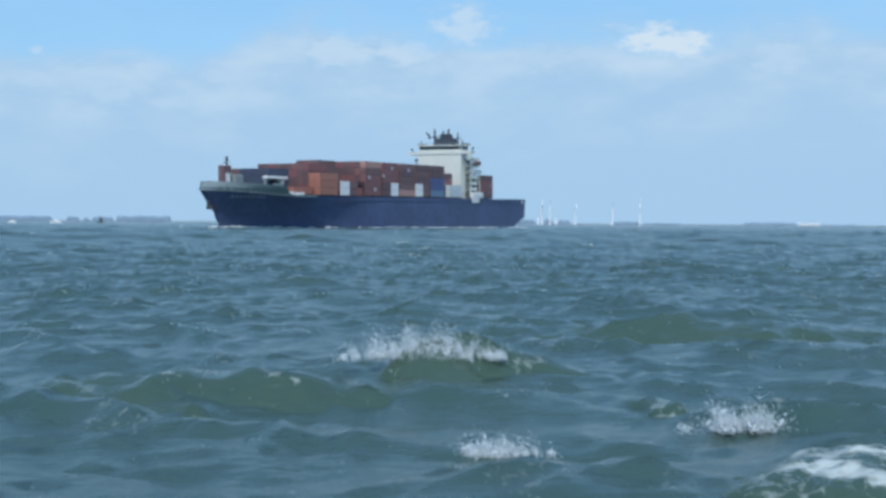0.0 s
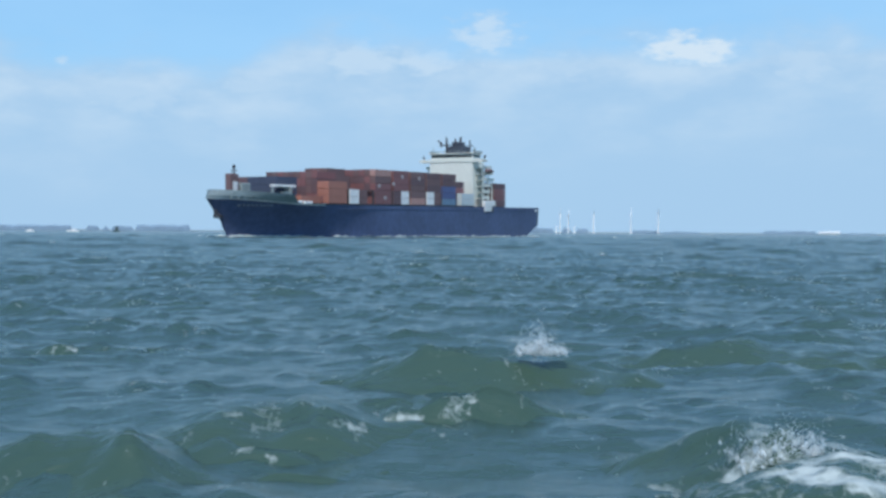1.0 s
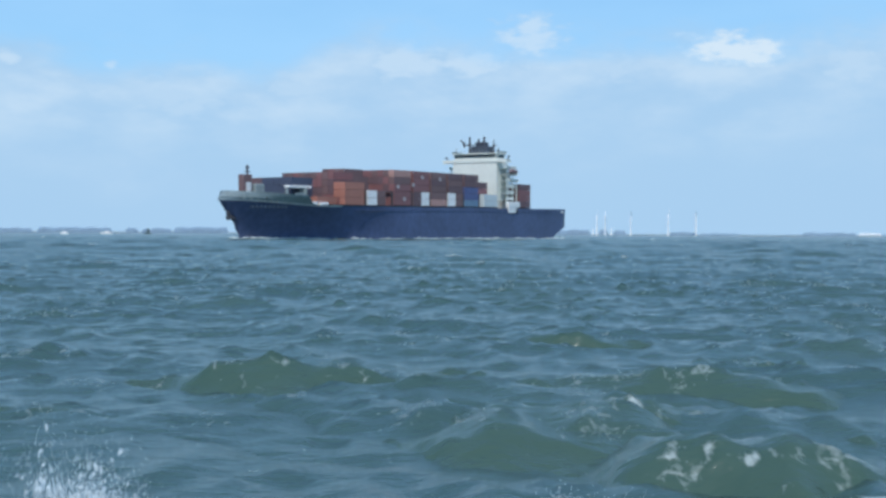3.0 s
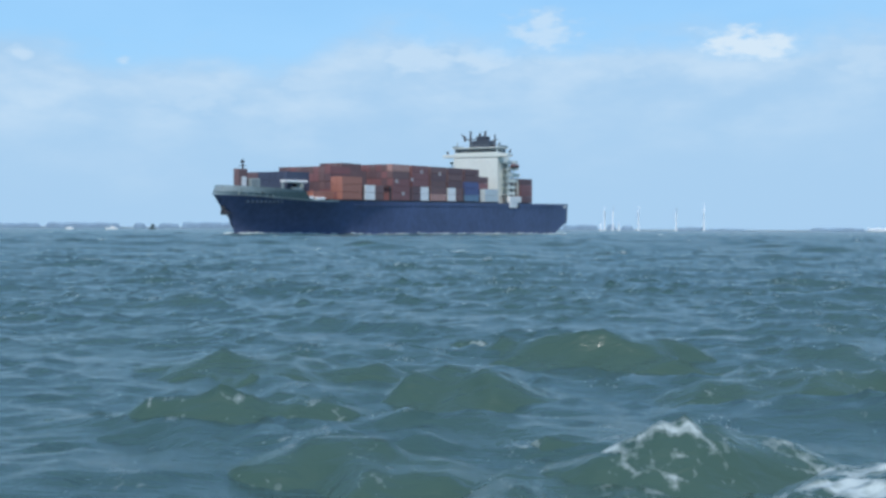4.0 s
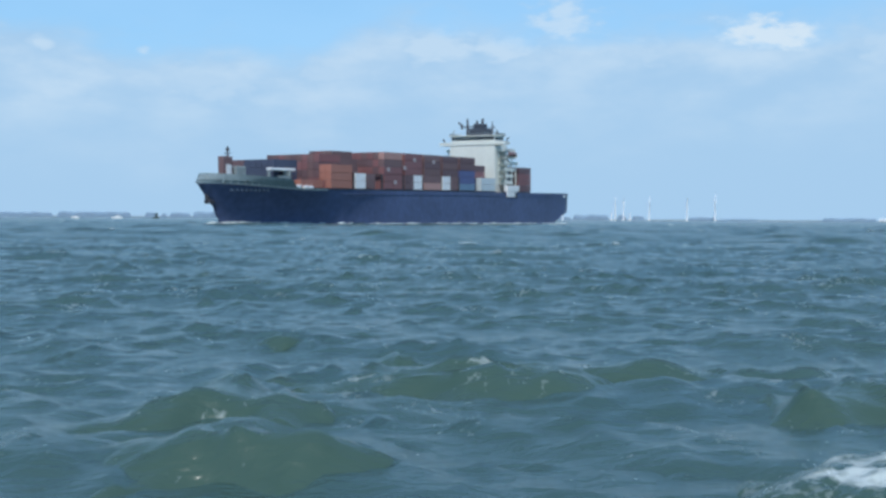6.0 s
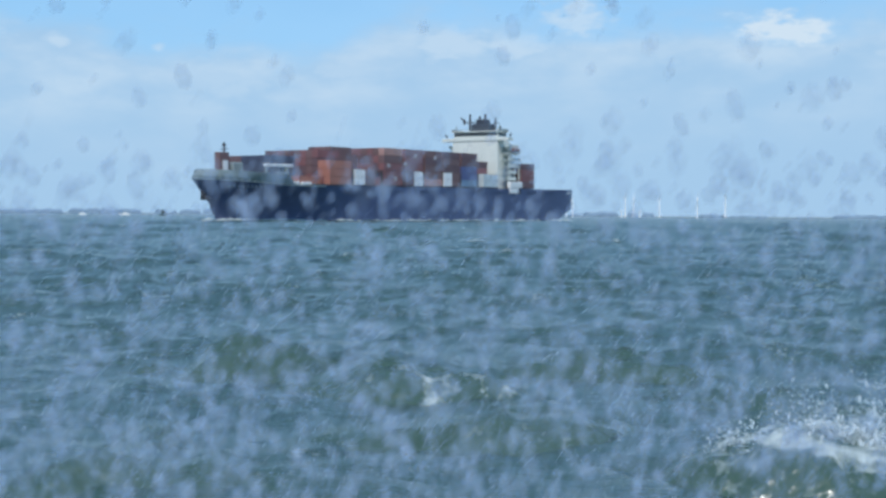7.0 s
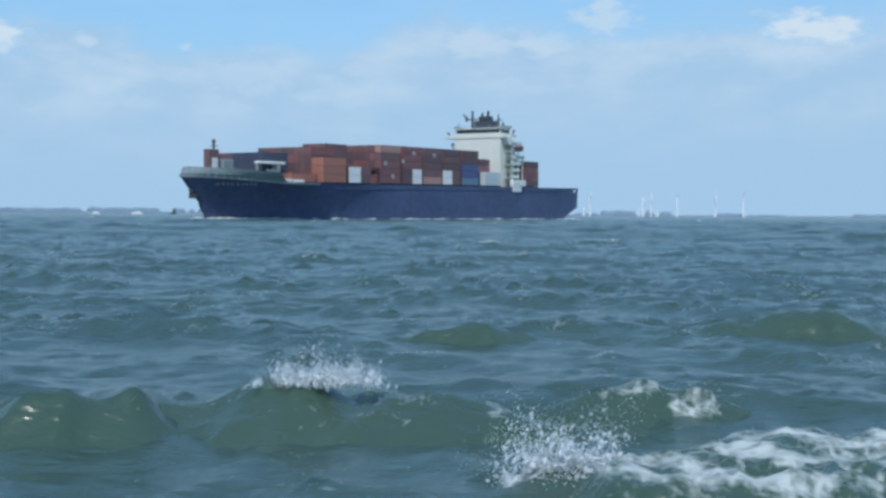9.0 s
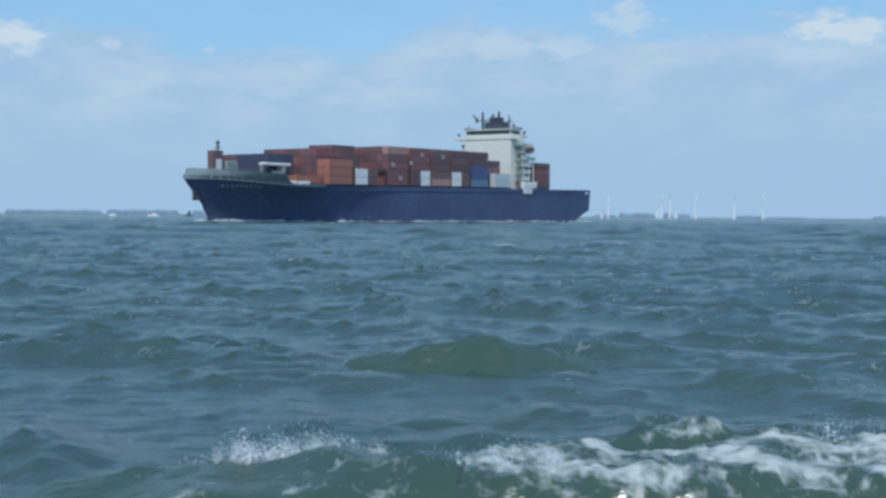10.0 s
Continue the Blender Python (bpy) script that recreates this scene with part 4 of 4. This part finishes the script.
# x, y, z of the foot; width, depth, height; seconds it starts, peaks and is gone; drift in x and y after the peak
SPLASHES = [
    (0.95, 15.3, 0.27, 1.9, 0.5, 0.62, -1.0, 0.0, 0.55, -1.0, -1.7),
    (3.85, 11.2, 0.0, 1.0, 0.4, 0.44, -1.0, 0.05, 0.6, 0.0, -0.8),
    (1.3, 10.2, -0.03, 0.9, 0.3, 0.26, -1.0, 0.0, 0.5, 0.0, -0.8),
    (-0.6, 8.6, 0.0, 1.33, 0.4, 0.41, 0.15, 0.6, 1.05, 0.0, -0.6),
    (2.25, 15.6, 0.42, 0.62, 0.3, 0.49, 0.55, 0.95, 1.4, 0.0, -1.4),
    (3.35, 9.0, 0.18, 1.04, 0.4, 0.50, 0.5, 1.15, 2.0, -0.2, -0.6),
    (-4.5, 15.2, 0.30, 1.5, 0.4, 0.48, 1.55, 1.98, 2.5, 0.0, -1.6),
    (-1.9, 8.7, 0.15, 1.0, 0.3, 0.26, 1.6, 2.0, 2.4, 0.0, -0.9),
    (-0.3, 9.0, 0.32, 0.8, 0.25, 0.22, 1.65, 2.0, 2.4, 0.1, -1.2),
    (2.75, 8.7, 0.05, 1.0, 0.4, 0.50, 1.6, 2.05, 2.6, 0.1, -0.5),
    (-2.3, 8.8, 0.08, 0.95, 0.5, 1.07, 1.95, 2.55, 3.3, 0.0, -0.5),
    (-1.35, 9.0, 0.05, 0.52, 0.4, 0.73, 2.0, 2.48, 3.0, 0.1, -0.4),
    (0.0, 9.0, 0.05, 0.62, 0.4, 0.56, 2.1, 2.52, 3.0, 0.1, -0.4),
    (1.35, 8.7, 0.0, 1.42, 0.4, 0.37, 2.1, 2.55, 3.2, 0.1, -0.4),
    (3.2, 16.0, 0.0, 0.95, 0.4, 0.37, 2.2, 2.65, 3.5, 0.0, -2.8),
    (2.55, 10.0, 0.16, 0.55, 0.3, 0.34, 3.6, 3.95, 4.5, -0.1, -1.2),
    (-1.2, 11.2, 0.42, 1.15, 0.3, 0.48, 8.5, 8.95, 9.35, -0.1, -1.6),
    (2.72, 10.3, 0.16, 0.46, 0.3, 0.46, 4.7, 5.0, 5.35, 0.2, -0.8),
    (0.28, 8.1, 0.05, 0.5, 0.3, 0.44, 4.8, 5.05, 5.4, 0.1, -0.5),
    (1.02, 11.8, 0.18, 0.42, 0.2, 0.32, 4.7, 5.0, 5.35, 0.2, -0.8),
    (2.85, 8.2, 0.05, 0.85, 0.5, 0.61, 5.1, 5.55, 6.2, 0.1, -0.3),
    (3.1, 8.8, 0.15, 1.7, 0.5, 0.85, 6.45, 7.1, 8.1, 0.2, -0.2),
    (-0.7, 9.4, 0.02, 0.80, 0.3, 0.40, 7.6, 7.9, 8.4, 0.0, -1.4),
    (-0.05, 10.5, 0.34, 0.75, 0.3, 0.32, 7.6, 7.95, 8.6, 0.0, -2.1),
    (0.9, 8.6, 0.05, 0.85, 0.4, 1.0, 8.35, 8.95, 9.4, 0.0, -0.2),
    (1.65, 8.2, 0.05, 0.85, 0.4, 0.61, 8.95, 9.35, 9.95, 0.1, -0.2),
    (-1.4, 10.5, 0.32, 1.45, 0.4, 1.15, 9.0, 9.36, 9.95, -0.3, -1.8),
    (0.1, 9.2, 0.28, 1.42, 0.3, 0.34, 9.3, 9.62, 10.4, 0.4, -2.4),
    (3.0, 9.0, 0.1, 1.14, 0.4, 0.51, 9.4, 9.9, 10.6, 0.0, -0.5),
    (-1.2, 8.4, 0.24, 1.42, 0.3, 0.29, 9.5, 10.0, 10.8, 0.0, -2.4),
]
splashes = [(splash(200 + i, w, dp, h, int(500 + 6800 * w * h)), (x, y, z, h, ta, tp, tz, dx, dy))
            for i, (x, y, z, w, dp, h, ta, tp, tz, dx, dy) in enumerate(SPLASHES)]


def surf_patch(seed, width, depth):
    """A rug of churned white water, lumpy and ragged at the rim."""
    gx, gy = np.meshgrid(np.linspace(-0.5, 0.5, 150) * width, np.linspace(-0.5, 0.5, 110) * depth)
    rim = 1 - np.sqrt((gx / width * 2) ** 2 + (gy / depth * 2) ** 2) + 0.16 * (patches(gx, gy, seed, 1.5) - 0.5)
    lumps = patches(gx, gy, seed + 1, 0.7) * 0.09 + patches(gx, gy, seed + 2, 0.25) * 0.030 + patches(gx, gy, seed + 3, 0.11) * 0.009
    z = lumps + 0.14 * smooth01(rim * 2) - 0.7 * smooth01(0.35 - rim * 1.2)
    foam = 0.10 + 0.31 * smooth01(rim * 1.8) * (0.45 + 0.9 * smooth01(patches(gx, gy, seed + 4, 0.6) * 1.2 - 0.1))
    ob = new("surf", grid_mesh("surf", gx, gy, z, foam, WATER_GREENED))
    return tagged(ob, "churned white surf with green water showing through", "surf", kind="stuff")


surf_a, surf_b = surf_patch(401, 3.6, 2.2), surf_patch(431, 3.0, 1.6)


def spray_cloud(seed, count):
    """Drops flung up close before the eye."""
    r = np.random.RandomState(seed)
    y = r.uniform(1.3, 4.2, count)
    x = r.uniform(-0.46, 0.46, count) * y
    low = r.uniform(0, 1, count) < 0.94
    z = 2.0 + np.where(low, r.uniform(-0.32, 0.025, count), r.uniform(-0.03, 0.18, count)) * y
    size = 0.0082 * y * (0.25 + 0.75 * r.uniform(0, 1, count) ** 1.7)
    way = np.stack([-0.7 + r.normal(0, 0.2, count), r.normal(0, 0.2, count), 0.9 + r.normal(0, 0.3, count)], -1) * r.uniform(0.1, 0.7, (count, 1))
    ob = droplets("spray", np.stack([x, y, z], -1), size, way, SPRAY_NEAR, ICO, ICO_F)
    # fine drops between the large ones
    fine = 7000
    y = r.uniform(1.3, 4.2, fine)
    z = 2.0 + r.uniform(-0.34, -0.02, fine) * y
    veil = droplets("fine_drops", np.stack([r.uniform(-0.46, 0.46, fine) * y, y, z], -1), r.uniform(0.0003, 0.0006, fine) * y, r.normal(0, 0.8, (fine, 3)), SPRAY_FINE)
    veil.parent = ob
    return tagged(ob, "cloud of flying sea spray drops", "spray", kind="stuff")


spray_a, spray_b = spray_cloud(501, 2300), spray_cloud(502, 2300)


# ---- small boats far off ----
def small_boat(label, paint, length, cabin):
    b = new("motor_boat")
    tagged(b, label, "boat")
    bm = boxes((-length / 2, length / 2, -1.4, 1.4, -0.5, 1.5))
    for v in bm.verts:
        if v.co.x > 0:
            v.co.y *= 0.35
            v.co.z += 0.5 if v.co.z > 0 else 0
    part("hull", bm, paint, b)
    part("cabin", boxes((-length * 0.25, length * 0.15, -1.0, 1.0, 1.4, 1.4 + cabin), bevel=0.2), paint, b)
    part("mast", rods(((0, 0, 1.4), (0, 0, 2.8 + cabin), 0.12)), paint, b)
    return b


boat_white = small_boat("small white motor boat far out on the water", WHITE, 14, 2.2)
boat_white_b = small_boat("small white launch far out on the water", WHITE, 9, 1.6)
boat_dark = small_boat("small dark work boat with a tall wheelhouse", BUOY, 8, 5.0)


# ---- keys ----
def motions():
    h = radians(HEADING)
    fwd = Vector((math.cos(h), math.sin(h), 0))
    rows = []
    for t in (0.0, 2.5, 5.0, 7.5, 10.0):
        at = Vector((*SHIP_AT, 0)) + fwd * SHIP_SPEED * (t - 5)
        rows.append((t, pose(at.x, at.y, 0, 0, 0, HEADING) @ pose(0, 0, 0, 0, TRIM, 0)))
    walk(ship, rows)
    for ob, head, speed in ((waves_a, HEAD_A, 3.3), (waves_b, HEAD_B, 2.3)):
        c, s = math.cos(head), math.sin(head)
        walk(ob, [(t, pose(c * speed * t, s * speed * t, 0)) for t in (0.0, 5.0, 10.0)])
    for ob, az, dist, drift in ((boat_white, -13.9, 1500, -36), (boat_white_b, -15.8, 1500, -36), (boat_dark, -11.9, 1400, -42)):
        a = radians(az)
        x, y = dist * math.sin(a), dist * math.cos(a)
        walk(ob, [(0.0, pose(x, y, 0, 0, 0, 180)), (10.0, pose(x + drift, y, 0, 0, 0, 180))])
    # wind turbine rotors turn
    for rotor, th, turned in rotors:
        walk(rotor, [(float(t), pose(1.6, 0, th + 0.3, turned + 60 * t, 0, 0)) for t in range(11)])
    # clouds drift over the far shore
    walk(clouds, [(0.0, pose(0, 0, 0)), (10.0, pose(0, 0, 0, 0, 0, -2.1))])
    # single waves swell, run in and pass beneath
    for ob, (tt, x, y) in breakers:
        c, k = math.cos(HEAD_A) * 3.3, math.sin(HEAD_A) * 3.3
        rows = []
        for dt, sink in ((-2.2, -0.75), (-1.2, -0.28), (-0.4, -0.03), (0.0, 0.0), (0.4, -0.03), (1.3, -0.35), (2.3, -0.9)):
            if 0.0 < tt + dt < 10.0:
                rows.append((tt + dt, pose(x + c * dt, y + k * dt, sink)))
        first, last = -min(tt, 2.2), min(10.0 - tt, 2.3)

        def sunk(dt):
            return -0.34 * abs(dt) if abs(dt) > 0.4 else -0.07 * abs(dt)
        if first > -2.2:
            rows.insert(0, (0.0, pose(x + c * first, y + k * first, sunk(first))))
        else:
            rows.insert(0, (0.0, pose(x + c * first, y + k * first, -0.9)))
        if last < 2.3:
            rows.append((10.0, pose(x + c * last, y + k * last, sunk(last))))
        else:
            rows.append((10.0, pose(x + c * last, y + k * last, -0.95)))
        walk(ob, rows)
    # splashes rise out of the water, fall back and run with the wave
    for ob, (x, y, z, h, ta, tp, tz, dx, dy) in splashes:
        under = -h - 1.6
        vx, vy = dx / (tz - tp), dy / (tz - tp)

        def at(t, height):
            return (t, pose(x + vx * (t - tp), y + vy * (t - tp), height))
        rows = []
        if ta > 0.04:
            rows += [(0.0, at(ta - 0.25, under)[1])]
            if ta > 0.3:
                rows += [at(ta - 0.25, under)]
            rows += [at(ta, z - h * 0.9)]
        if tp > 0.0:
            rows.append(at(tp, z))
        if not rows or rows[0][0] > 0:
            rows.insert(0, (0.0, at(0.0, z)[1]))
        end = min(tz, 10.0)
        if end > tp:
            k = (end - tp) / (tz - tp)
            rows.append(at(end, z - h * 1.1 * k * k))
        if end < 9.7:
            rows += [at(end + 0.25, under), (10.0, at(end + 0.25, under)[1])]
        elif end < 10.0:
            rows.append(at(10.0, z - h * 1.5))
        walk(ob, rows)
    walk(surf_a, [(0.0, pose(4.3, 8.3, 0.06)), (0.5, pose(4.1, 8.3, 0.08)), (1.2, pose(3.9, 8.2, 0.1)), (2.0, pose(3.5, 8.1, 0.08)), (2.7, pose(3.6, 8.0, 0.0)), (3.4, pose(4.0, 7.9, -0.3)), (4.0, pose(3.9, 8.1, 0.04)),
                  (4.5, pose(3.8, 8.0, 0.02)), (5.0, pose(3.6, 8.3, 0.12)), (5.5, pose(3.75, 8.3, 0.12)), (6.4, pose(3.9, 8.0, 0.0)), (6.9, pose(3.5, 8.8, 0.12)), (7.3, pose(3.6, 9.1, 0.12)), (7.9, pose(3.5, 8.5, 0.12)), (9.0, pose(3.0, 8.6, 0.12)), (10.0, pose(2.7, 8.4, 0.15))])
    walk(surf_b, [(0.0, pose(1.5, 6.5, -1.2)), (7.6, pose(1.5, 6.5, -1.2)), (8.2, pose(2.6, 8.2, -0.3)), (8.8, pose(2.2, 8.0, 0.08)), (9.3, pose(1.9, 8.0, 0.06)), (10.0, pose(1.0, 8.1, 0.12))])
    walk(spray_a, [(0.0, pose(0.9, 0, -5)), (6.3, pose(0.9, 0, -5)), (6.7, pose(0.1, 0, 0.05)), (6.85, pose(-0.05, 0, -0.05)), (7.05, pose(-0.5, 0, -1.2)), (7.2, pose(-0.9, 0, -5)), (10.0, pose(-0.9, 0, -5))])
    walk(spray_b, [(0.0, pose(0.9, 0, -5)), (6.5, pose(0.9, 0, -5)), (6.9, pose(0.1, 0, 0.1)), (7.03, pose(0, 0, 0.0)), (7.1, pose(-0.3, 0, -1.2)), (7.2, pose(-0.6, 0, -5)), (10.0, pose(-0.6, 0, -5))])


motions()
